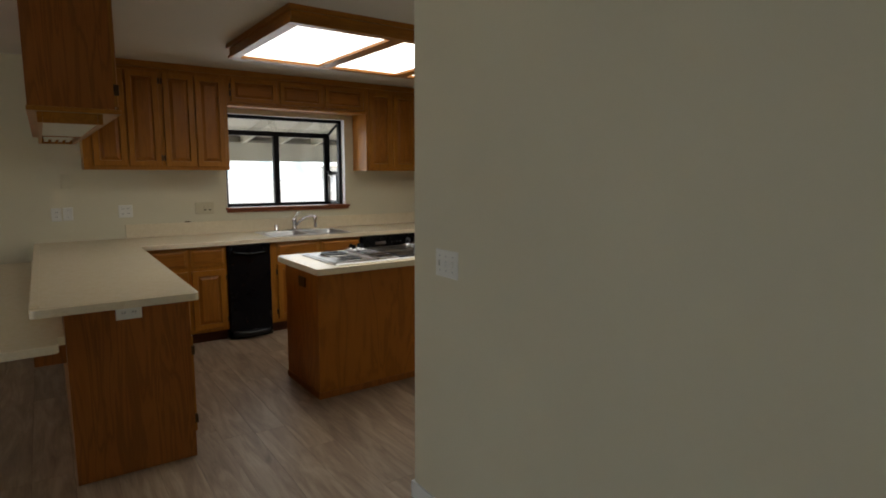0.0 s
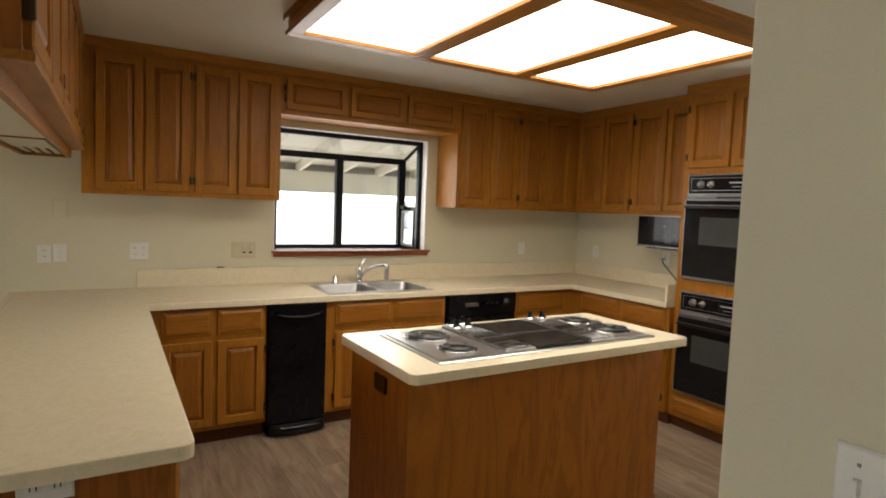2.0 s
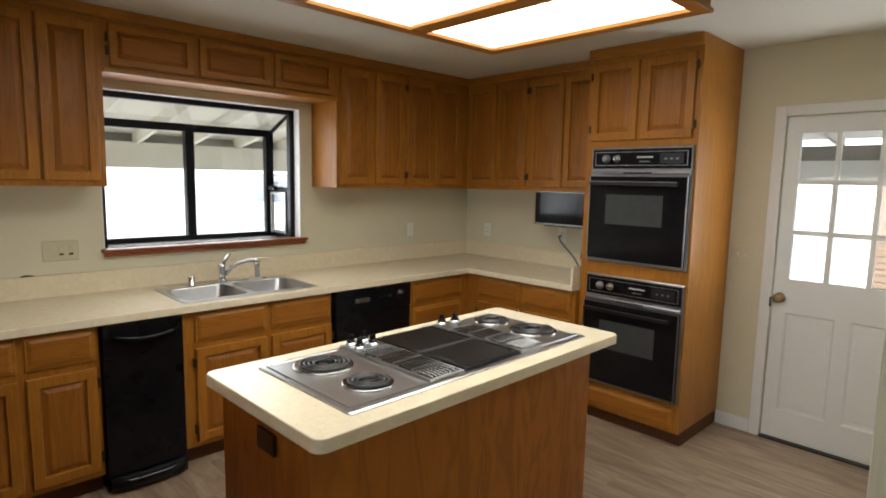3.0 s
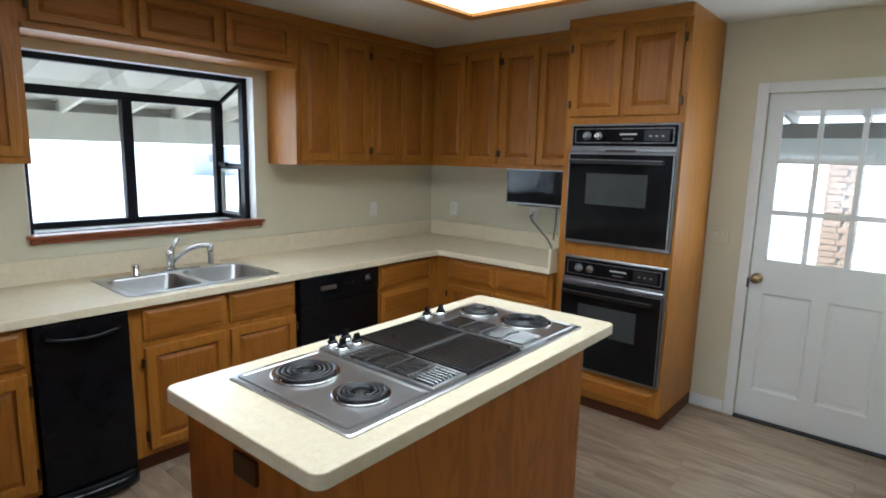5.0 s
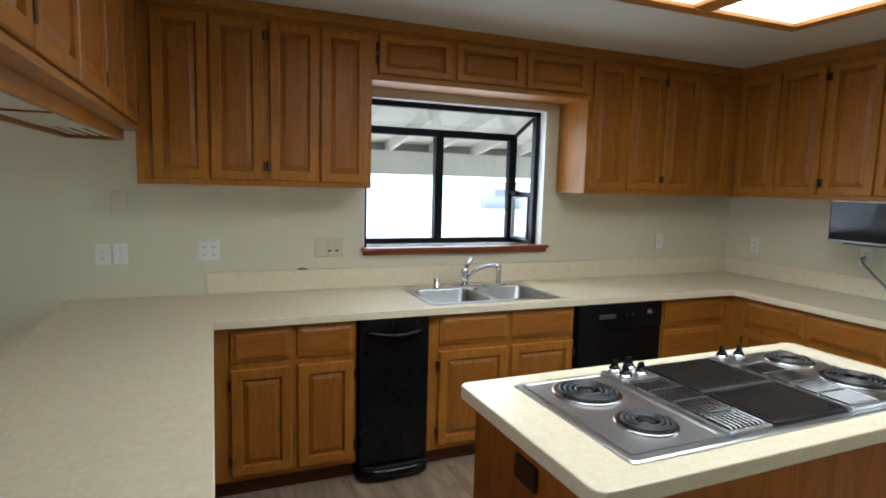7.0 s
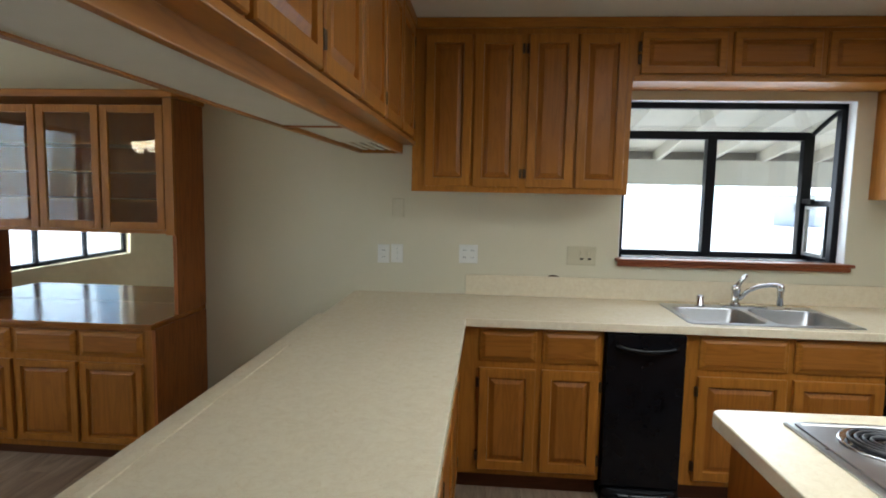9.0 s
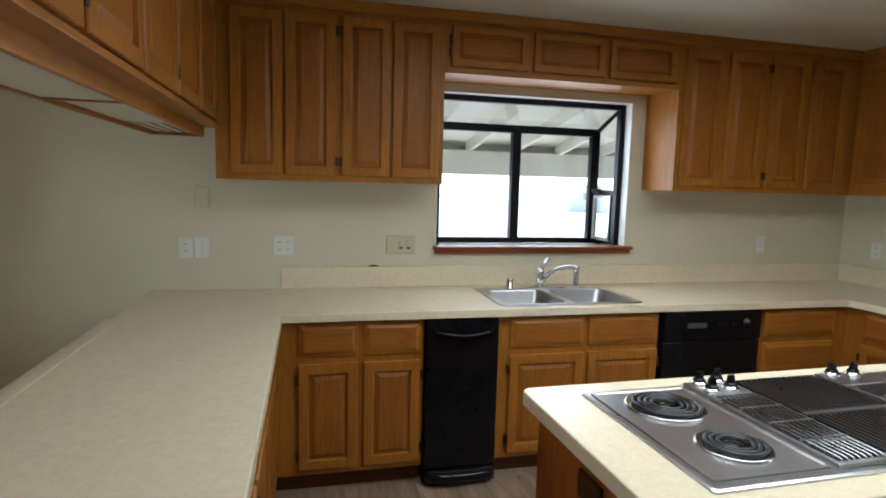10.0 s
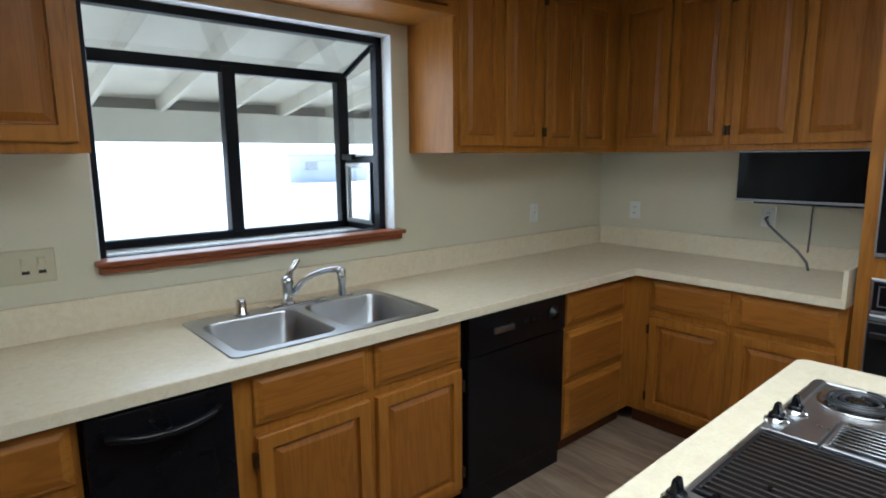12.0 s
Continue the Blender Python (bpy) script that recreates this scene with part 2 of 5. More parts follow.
def lathe(bm, c, prof, n=20, cap0=True, cap1=True):
    return loft(bm, [circle((c[0], c[1], c[2] + z), r, n) for r, z in prof], cap0, cap1)


def tube(bm, pts, r, n=8, cap=True):
    pts = [Vector(p) for p in pts]
    rings = []
    up = Vector((0, 0, 1))
    for i, p in enumerate(pts):
        d = (pts[min(i + 1, len(pts) - 1)] - pts[max(i - 1, 0)]).normalized()
        s = d.cross(up)
        s = s.normalized() if s.length > 1e-3 else Vector((1, 0, 0))
        u = s.cross(d).normalized()
        rr = r[i] if isinstance(r, (list, tuple)) else r
        rings.append([p + (s * math.cos(2 * math.pi * k / n) + u * math.sin(2 * math.pi * k / n)) * rr for k in range(n)])
    return loft(bm, rings, cap, cap)


def facing(side, plane):
    """Maps (u, v, w): along the front, up, out of the front. side 'S' faces -y, 'W' faces -x, 'E' faces +x."""
    if side == "S":
        return lambda u, v, w: (u, plane - w, v)
    if side == "W":
        return lambda u, v, w: (plane - w, u, v)
    return lambda u, v, w: (plane + w, u, v)


def profile_panel(mp, u0, u1, v0, v1, steps):
    bm = bmesh.new()
    rings = [[mp(u0 + i, v0 + i, w), mp(u1 - i, v0 + i, w), mp(u1 - i, v1 - i, w), mp(u0 + i, v1 - i, w)] for i, w in steps]
    return loft(bm, rings, True, True)


DOOR_STEPS = ((0, 0), (0, 0.015), (0.004, 0.020), (0.047, 0.020), (0.050, 0.006), (0.057, 0.0055), (0.080, 0.0165))
SMALL_STEPS = ((0, 0), (0, 0.015), (0.004, 0.020), (0.037, 0.020), (0.040, 0.0065), (0.046, 0.006), (0.064, 0.0165))
DRAWER_STEPS = ((0, 0), (0, 0.008), (0.004, 0.011), (0.012, 0.012), (0.026, 0.0195), (0.030, 0.020))


def hinge(parent, mp, u, v):
    bm = bmesh.new()
    c = [mp(u - 0.007, v - 0.024, 0.0), mp(u + 0.007, v + 0.024, 0.024)]
    lo = [min(a, b) for a, b in zip(*c)]
    hi = [max(a, b) for a, b in zip(*c)]
    box(bm, lo[0], hi[0], lo[1], hi[1], lo[2], hi[2], 0.003)
    return part("hinge", bm, M_BRONZE, parent, "small dark bronze hinge")


def door(parent, side, plane, u0, u1, v0, v1, steps=DOOR_STEPS, hinge_at="", mat=None, name="door"):
    mp = facing(side, plane)
    if name == "drawer":
        rim, centre = steps[:5], ((steps[4][0] + 0.0004, 0.015), (steps[4][0] + 0.0004, 0.0198), (steps[4][0] + 0.004, 0.0204))
    else:
        a = steps[4][0] + 0.0008
        rim, centre = (*steps[:5], (steps[4][0] + 0.002, 0.002)), ((a, 0.0015), (a, steps[4][1]), *steps[5:])
    ob = part(name, profile_panel(mp, u0, u1, v0, v1, rim), mat or M_OAK, parent)
    part("panel", profile_panel(mp, u0, u1, v0, v1, centre), M_PANEL_X if mat is M_OAK_X else M_PANEL_Y if mat is M_OAK_Y else M_PANEL, ob)
    if hinge_at:
        u = u0 - 0.006 if hinge_at == "lo" else u1 + 0.006
        for v in (v0 + 0.075, v1 - 0.075):
            hinge(ob, mp, u, v)
    return ob


def drawer(parent, side, plane, u0, u1, v0, v1):
    return door(parent, side, plane, u0, u1, v0, v1, DRAWER_STEPS, "", M_OAK_X if side == "S" else M_OAK_Y, "drawer")


def struct(name, bm, material, label, smooth=False):
    return tagged(part(name, bm, material, None, "", smooth), label, name.split("_")[0], "", "structure")


def wall_plate(name, side, plane, u, v, w, h, kind, label, mat=None):
    """A cover plate on a wall: outlet faces, toggles or blank."""
    mp = facing(side, plane)
    t = thing(name, mp(u, v, 0), label, "switch" if "switch" in name else "outlet")
    part("cover_plate", profile_panel(mp, u - w / 2, u + w / 2, v - h / 2, v + h / 2, ((0, 0.0005), (0, 0.003), (0.004, 0.006))), mat or M_PLATE, t)
    if kind[0] == "o":
        for du, dv in kind[1]:
            f = part("socket", profile_panel(mp, u + du - 0.016, u + du + 0.016, v + dv - 0.013, v + dv + 0.013, ((0, 0.005), (0, 0.0075), (0.002, 0.008))), mat or M_PLATE, t)
            for s in (-0.006, 0.006):
                part("slot", profile_panel(mp, u + du + s - 0.0015, u + du + s + 0.0015, v + dv - 0.004, v + dv + 0.006, ((0, 0.0078), (0, 0.0084))), M_DARK, f)
    if kind[0] == "t":
        for du in kind[1]:
            part("toggle", profile_panel(mp, u + du - 0.005, u + du + 0.005, v - 0.011, v + 0.013, ((0, 0.005), (0.001, 0.013), (0.002, 0.015))), M_PLATE, t)
            for dv in (-0.03, 0.032):
                part("screw", profile_panel(mp, u + du - 0.003, u + du + 0.003, v + dv - 0.003, v + dv + 0.003, ((0, 0.0055), (0.001, 0.0072))), M_GREY_METAL, t)
    return t


# ---- the plan ----
YN, XE, ZC = 4.5, 4.59, 2.47          # north wall, east wall, ceiling
XW, YS = -3.4, -3.3                   # far walls of the dining and living side
TOP, UNDER = 0.92, 0.88               # worktop
YF, XF = 3.80, 3.898                  # worktop fronts
UP0, UPY, UPX = 1.545, 4.15, 4.215    # wall cabinets: underside, fronts
WX0, WX1, WZ0, WZ1 = 1.50, 2.80, 1.15, 2.107   # garden window opening

# walls
WJX, YD = -0.132, YN + 0.02             # where the dining wall steps back
struct("wall_north", boxes((XW - 0.15, WJX, YD, YN + 0.15, 0, ZC), (WJX, WX0, YN, YN + 0.15, 0, ZC), (WX1, XE + 0.15, YN, YN + 0.15, 0, ZC), (WX0, WX1, YN, YN + 0.15, 0, WZ0 - 0.02), (WX0, WX1, YN, YN + 0.15, WZ1, ZC)), M_WALL, "cream painted plaster wall with a garden window")
DY0, DY1, DZ = 0.995, 1.82, 2.04      # back door opening
struct("wall_east", boxes((XE, XE + 0.13, YS, DY0, 0, ZC), (XE, XE + 0.13, DY1, YN, 0, ZC), (XE, XE + 0.13, DY0, DY1, DZ, ZC)), M_WALL, "cream painted wall with the back door")
WY0, WY1 = 1.75, 3.7                   # dining window
VY0, VY1 = -1.5, 0.3                 # unseen glazed living room opening, added to light the partition
struct("wall_west", boxes((XW - 0.15, XW, YS, VY0, 0, ZC), (XW - 0.15, XW, VY1, WY0, 0, ZC), (XW - 0.15, XW, VY0, VY1, 0, 0.1), (XW - 0.15, XW, VY0, VY1, 2.1, ZC), (XW - 0.15, XW, WY1, YN, 0, ZC), (XW - 0.15, XW, WY0, WY1, 0, 0.78), (XW - 0.15, XW, WY0, WY1, 2.1, ZC)), M_WALL, "cream painted wall with a wide dining window")
struct("wall_south", boxes((XW - 0.15, XE + 0.15, YS - 0.15, YS, 0, ZC)), M_WALL, "cream painted wall behind the entry")
PX, PYN = 1.345, 0.735                # partition beside the entry
struct("wall_partition", boxes((PX, PX + 0.13, YS, PYN, 0, ZC), bev=0.006), M_WALL, "smooth cream partition wall with rounded corner")
struct("wall_pantry", boxes((4.08, XE, 0.84, 0.96, 0, ZC), (PX + 0.13, 4.08, -0.12, 0.0, 0, ZC), (4.08, 4.2, 0.0, 0.84, 0, ZC)), M_WALL, "cream return wall behind the refrigerator")
struct("ceiling", boxes((XW - 0.15, XE + 0.15, YS - 0.15, YN + 0.15, ZC, ZC + 0.12)), M_CEIL, "off-white lightly textured ceiling")
struct("floor", boxes((XW - 0.15, XE + 0.15, YS - 0.15, YN + 0.15, -0.12, -0.004)), M_TOE, "subfloor under the vinyl planks")
struct("baseboard_partition", boxes((PX - 0.012, PX, YS, PYN, 0, 0.085), (PX - 0.012, PX + 0.13, PYN, PYN + 0.012, 0, 0.085), bev=0.003), M_WHITE, "white painted baseboard")
struct("baseboard_east", boxes((XE - 0.012, XE, DY1 + 0.065, 2.095, 0, 0.085), (4.2, XE - 0.02, 0.96, 0.972, 0, 0.085), bev=0.003), M_WHITE, "white painted baseboard")
struct("trim_pantry_jamb", boxes((4.06, 4.08, 0.83, 0.975, 0, 2.05), (4.08, 4.14, 0.96, 0.974, 0, 2.05), bev=0.003), M_WHITE, "white painted door jamb and casing")

# garden window
gw = tagged(thing("window_1", (2.15, YN + 0.1, WZ0), "black aluminium garden window projecting over the sink", "window"), kind="structure")
GY = YN + 0.42                        # front glass of the bay
GZ = 1.948                             # where the sloped glass meets the front
IY = YN + 0.075
fr = bmesh.new()
f = 0.04
for b in ((WX0, WX1, IY, IY + 0.05, WZ1 - f, WZ1), (WX0, WX0 + f, IY, IY + 0.05, WZ0, WZ1), (WX1 - f, WX1, IY, IY + 0.05, WZ0, WZ1), (WX0, WX1, IY, IY + 0.05, WZ0, WZ0 + 0.02)):
    box(fr, *b, bev=0.004)
part("window_frame", fr, M_BLACK_FRAME, gw)
bay = boxes((WX0, WX1, GY - 0.02, GY + 0.035, WZ0, WZ0 + 0.035), (WX0, WX1, GY - 0.02, GY + 0.035, GZ - 0.03, GZ + 0.025), (WX0, WX0 + 0.045, GY - 0.02, GY + 0.035, WZ0, GZ), (WX1 - 0.065, WX1, GY - 0.02, GY + 0.035, WZ0, GZ), bev=0.004)
part("bay_frame", bay, M_BLACK_FRAME, gw)
part("mullion", boxes((2.13, 2.19, GY - 0.025, GY + 0.04, WZ0 + 0.03, GZ), bev=0.004), M_BLACK_FRAME, gw)
for xs in (WX0 + 0.016, WX1 - 0.016):
    bm = bmesh.new()
    tube(bm, [(xs, IY + 0.02, WZ1 - 0.02), (xs, GY + 0.018, GZ)], 0.016, 6)
    part("sloped_bar", bm, M_BLACK_FRAME, gw)
    part("side_rail", boxes((xs - 0.014, xs + 0.014, IY + 0.03, GY, 1.50, 1.535), (xs - 0.014, xs + 0.014, IY + 0.03, GY, WZ0, WZ0 + 0.03)), M_BLACK_FRAME, gw)
part("vent_latch", boxes((WX1 - 0.06, WX1 - 0.034, GY - 0.13, GY - 0.03, 1.515, 1.545), bev=0.004), M_BLACK_FRAME, gw, "black side vent latch")
VX = WX1 - 0.034
part("vent_frame", boxes((VX - 0.012, VX + 0.012, IY + 0.07, IY + 0.09, WZ0 + 0.035, 1.50), (VX - 0.012, VX + 0.012, GY - 0.06, GY - 0.04, WZ0 + 0.035, 1.50), (VX - 0.012, VX + 0.012, IY + 0.09, GY - 0.06, WZ0 + 0.035, WZ0 + 0.055), (VX - 0.012, VX + 0.012, IY + 0.09, GY - 0.06, 1.48, 1.50), bev=0.003), M_GREY_METAL, gw, "pale aluminium side vent sash")
for q in ((WX0, WX0 + 0.006, YN - 0.002, IY - 0.001, WZ0 + 0.021, WZ1), (WX1 - 0.006, WX1, YN - 0.002, IY - 0.001, WZ0 + 0.021, WZ1), (WX0 + 0.006, WX1 - 0.006, YN - 0.002, IY - 0.001, WZ1 - 0.006, WZ1)):
    part("jamb_lining", boxes(q), M_WHITE, gw, "white painted reveal")
part("bay_shelf", boxes((WX0, WX1, YN - 0.0, GY, WZ0 - 0.02, WZ0 - 0.002)), M_WHITE, gw, "white laminate sill board")


def pane(parent, pts):
    bm = bmesh.new()
    bm.faces.new([bm.verts.new(p) for p in pts])
    r = bmesh.ops.extrude_face_region(bm, geom=bm.faces[:])
    n = (Vector(pts[1]) - Vector(pts[0])).cross(Vector(pts[2]) - Vector(pts[0])).normalized() * 0.004
    bmesh.ops.translate(bm, verts=[v for v in r["geom"] if isinstance(v, bmesh.types.BMVert)], vec=n)
    ob = part("pane", bm, M_GLASS, parent)
    ob.visible_shadow = False
    return ob


pane(gw, [(WX0 + 0.035, GY + 0.015, WZ0 + 0.03), (2.15, GY + 0.015, WZ0 + 0.03), (2.15, GY + 0.015, GZ - 0.02), (WX0 + 0.035, GY + 0.015, GZ - 0.02)])
pane(gw, [(2.20, GY + 0.015, WZ0 + 0.03), (WX1 - 0.04, GY + 0.015, WZ0 + 0.03), (WX1 - 0.04, GY + 0.015, GZ - 0.02), (2.20, GY + 0.015, GZ - 0.02)])
pane(gw, [(WX0 + 0.03, IY + 0.03, WZ1 - 0.03), (WX1 - 0.03, IY + 0.03, WZ1 - 0.03), (WX1 - 0.03, GY + 0.01, GZ + 0.01), (WX0 + 0.03, GY + 0.01, GZ + 0.01)])
for xs in (WX0 + 0.014, WX1 - 0.018):
    pane(gw, [(xs, IY + 0.05, WZ0 + 0.02), (xs, GY, WZ0 + 0.02), (xs, GY, GZ - 0.02), (xs, IY + 0.05, WZ1 - 0.05)])
sill = bmesh.new()
box(sill, WX0 - 0.015, WX1 + 0.035, YN - 0.05, YN + 0.05, WZ0, WZ0 + 0.02, 0.006)
box(sill, WX0 - 0.005, WX1 + 0.025, YN - 0.032, YN - 0.001, WZ0 - 0.028, WZ0, 0.008)
tagged(part("trim_window_sill", sill, M_SILL), "reddish stained oak window stool with moulded apron", "sill", "", "structure")

# dining window, and an unseen living room window added for its light
for nm, side in (("window_2", "W"), ("window_3", "S")):
    if side == "W":
        w = tagged(thing(nm, (XW, 2.72, 0.78), "wide dining room window with pale frame", "window"), kind="structure")
        part("window_frame", boxes((XW - 0.09, XW - 0.05, WY0, WY1, 0.78, 0.82), (XW - 0.09, XW - 0.05, WY0, WY1, 2.06, 2.1), (XW - 0.09, XW - 0.05, WY0, WY0 + 0.04, 0.78, 2.1), (XW - 0.09, XW - 0.05, WY1 - 0.04, WY1, 0.78, 2.1), (XW - 0.09, XW - 0.05, 2.38, 2.42, 0.78, 2.1), (XW - 0.09, XW - 0.05, 3.03, 3.07, 0.78, 2.1)), M_BLACK_FRAME, w)
        pane(w, [(XW - 0.07, WY0, 0.8), (XW - 0.07, WY1, 0.8), (XW - 0.07, WY1, 2.08), (XW - 0.07, WY0, 2.08)])
    else:
        w = tagged(thing(nm, (XW, -0.6, 0.1), "unseen tall living room window with dark frame, added for daylight", "window"), kind="structure")
        part("window_frame", boxes((XW - 0.09, XW - 0.05, VY0, VY1, 0.1, 0.14), (XW - 0.09, XW - 0.05, VY0, VY1, 2.06, 2.1), (XW - 0.09, XW - 0.05, VY0, VY0 + 0.04, 0.14, 2.06), (XW - 0.09, XW - 0.05, VY1 - 0.04, VY1, 0.14, 2.06), (XW - 0.09, XW - 0.05, -0.62, -0.58, 0.14, 2.06)), M_BLACK_FRAME, w)
        pane(w, [(XW - 0.07, VY0, 0.12), (XW - 0.07, VY1, 0.12), (XW - 0.07, VY1, 2.08), (XW - 0.07, VY0, 2.08)])

# back door with nine lights
bd = tagged(thing("door_1", (XE + 0.02, (DY0 + DY1) / 2, 0), "closed white painted back door with nine glass lights", "door"), kind="structure")
cas = boxes((XE - 0.016, XE, DY1, DY1 + 0.06, 0, DZ + 0.06), (XE - 0.016, XE, DY0 - 0.03, DY0, 0, DZ + 0.06), (XE - 0.016, XE, DY0, DY1, DZ, DZ + 0.06), bev=0.004)
part("casing", cas, M_WHITE, bd)
DXF = XE + 0.018                      # inner face of the slab
PU0, PU1, PV0, PV1 = 1.135, 1.738, 1.04, 1.935
slab = boxes((DXF, DXF + 0.04, DY0 + 0.004, PU0, 0.012, DZ - 0.004), (DXF, DXF + 0.04, PU1, DY1 - 0.004, 0.012, DZ - 0.004), (DXF, DXF + 0.04, PU0, PU1, PV1, DZ - 0.004), (DXF, DXF + 0.04, PU0, PU1, 0.83, PV0), (DXF, DXF + 0.04, PU0, PU1, 0.012, 0.20), (DXF, DXF + 0.04, 1.395, 1.475, 0.20, 0.83))
part("slab", slab, M_WHITE, bd)
mpd = facing("W", DXF)
for u0, u1 in ((PU0, 1.395), (1.475, PU1)):
    part("door_panel", profile_panel(mpd, u0, u1, 0.20, 0.83, ((0, -0.039), (0, 0.0), (0.012, -0.012), (0.03, -0.012), (0.045, -0.008))), M_WHITE, bd)
mw_, mh = 0.026, 0.028
pw = (PU1 - PU0 - 2 * mw_) / 3
ph = (PV1 - PV0 - 2 * mh) / 3
mun = bmesh.new()
for i in (1, 2):
    u = PU0 + i * pw + (i - 1) * mw_
    box(mun, DXF + 0.004, DXF + 0.034, u, u + mw_, PV0, PV1)
    v = PV0 + i * ph + (i - 1) * mh
    box(mun, DXF + 0.0045, DXF + 0.0335, PU0, PU1, v, v + mh)
part("muntins", mun, M_WHITE, bd)
for i in range(3):
    for j in range(3):
        u, v = PU0 + i * (pw + mw_), PV0 + j * (ph + mh)
        pane(bd, [(DXF + 0.02, u, v), (DXF + 0.02, u + pw, v), (DXF + 0.02, u + pw, v + ph), (DXF + 0.02, u, v + ph)])
kb = bmesh.new()
loft(kb, [[(DXF - w, 1.775 + r * math.cos(a), 0.92 + r * math.sin(a)) for a in [2 * math.pi * k / 18 for k in range(18)]] for w, r in ((0.0, 0.033), (0.006, 0.032), (0.008, 0.013), (0.03, 0.012), (0.036, 0.024), (0.05, 0.029), (0.062, 0.024), (0.066, 0.01))], True, True)
part("knob", kb, M_BRASS, bd, "aged brass round knob", True)
part("strike", boxes((XE - 0.018, XE + 0.01, DY1 - 0.003, DY1 + 0.004, 0.86, 0.92)), M_BRONZE, bd)
for z in (0.25, 1.05, 1.82):
    bm = bmesh.new()
    tube(bm, [(DXF - 0.006, DY0 + 0.001, z - 0.045), (DXF - 0.006, DY0 + 0.001, z + 0.045)], 0.007, 8)
    part("hinge", bm, M_GREY_METAL, bd)
part("threshold", boxes((XE - 0.02, XE + 0.1, DY0, DY1, 0.0, 0.010)), M_DARK_METAL, bd, "dark metal threshold")

# ---- ceiling light box ----
LX0, LX1, LY0, LY1, LZ = 1.205, 3.285, 1.80, 3.075, 2.37
lb = thing("ceiling_light", ((LX0 + LX1) / 2, (LY0 + LY1) / 2, ZC), "large oak framed fluorescent ceiling light with three panels", "ceiling light")
t = 0.03
part("frame", boxes((LX0, LX1, LY0, LY0 + t, LZ + 0.012, ZC), (LX0, LX1, LY1 - t, LY1, LZ + 0.012, ZC), (LX0, LX0 + t, LY0 + t, LY1 - t, LZ + 0.012, ZC), (LX1 - t, LX1, LY0 + t, LY1 - t, LZ + 0.012, ZC)), M_OAK_X, lb)
for q, qm in (((LX0 - 0.012, LX1 + 0.012, LY0 - 0.012, LY0 + 0.058), M_OAK_X), ((LX0 - 0.012, LX1 + 0.012, LY1 - 0.058, LY1 + 0.012), M_OAK_X),
              ((LX0 - 0.012, LX0 + 0.058, LY0 + 0.058, LY1 - 0.058), M_OAK_Y), ((LX1 - 0.058, LX1 + 0.012, LY0 + 0.058, LY1 - 0.058), M_OAK_Y)):
    part("lip", boxes((*q, LZ, LZ + 0.02), bev=0.004), qm, lb)
CUTS = (LX0 + 0.058, 1.88, 1.985, 2.59, 2.70, LX1 - 0.058)
for a in (1, 3):
    part("divider", boxes((CUTS[a], CUTS[a + 1], LY0 + 0.058, LY1 - 0.058, LZ + 0.002, LZ + 0.03), bev=0.006), M_OAK_Y, lb)
for a in (0, 2, 4):
    part("diffuser", boxes((CUTS[a] - 0.004, CUTS[a + 1] + 0.004, LY0 + 0.05, LY1 - 0.05, LZ + 0.022, LZ + 0.026)), M_DIFFUSER, lb, "glowing white acrylic panel")
part("reflector", boxes((LX0 + t, LX1 - t, LY0 + t, LY1 - t, ZC - 0.012, ZC - 0.002)), M_WHITE, lb)
part("crown", boxes((LX0 - 0.02, LX1 + 0.02, LY0 - 0.02, LY0, ZC - 0.03, ZC), (LX0 - 0.02, LX1 + 0.02, LY1, LY1 + 0.02, ZC - 0.03, ZC), (LX0 - 0.02, LX0, LY0, LY1, ZC - 0.03, ZC), (LX1, LX1 + 0.02, LY0, LY1, ZC - 0.03, ZC)), M_OAK_X, lb)

# ---- wall cabinets ----


def wall_unit(name, side, plane, u0, u1, v0, v1, depth, doors, label, margin_v=(0.03, 0.085), steps=DOOR_STEPS, group="wall cabinets", under=None):
    mp = facing(side, plane)
    lo, hi = mp(u0, v0, 0), mp(u1, v1, -depth)
    t = thing(name, mp((u0 + u1) / 2, v0, -depth / 2), label, "cabinet", group)
    c = [sorted((lo[i], hi[i])) for i in range(3)]
    part("body", boxes((c[0][0], c[0][1], c[1][0], c[1][1], c[2][0], c[2][1])), M_OAK, t)
    n = len(doors)
    for i, (a, b, h) in enumerate(doors):
        door(t, side, plane, a, b, v0 + margin_v[0], v1 - margin_v[1], steps, h, M_OAK if steps is DOOR_STEPS else M_OAK_X)
    return t


def paired(u0, u1, edge, inner=0.008, middle=0.03):
    """Four doors as two butting pairs."""
    w = (u1 - u0 - 2 * edge - 2 * inner - middle) / 4
    at = [u0 + edge, u0 + edge + w + inner, u0 + edge + 2 * w + inner + middle, u0 + edge + 3 * w + 2 * inner + middle]
    return [(a, a + w) for a in at]


def spread(u0, u1, n, gap, edge):
    w = (u1 - u0 - 2 * edge - (n - 1) * gap) / n
    return [(u0 + edge + i * (w + gap), u0 + edge + i * (w + gap) + w) for i in range(n)]


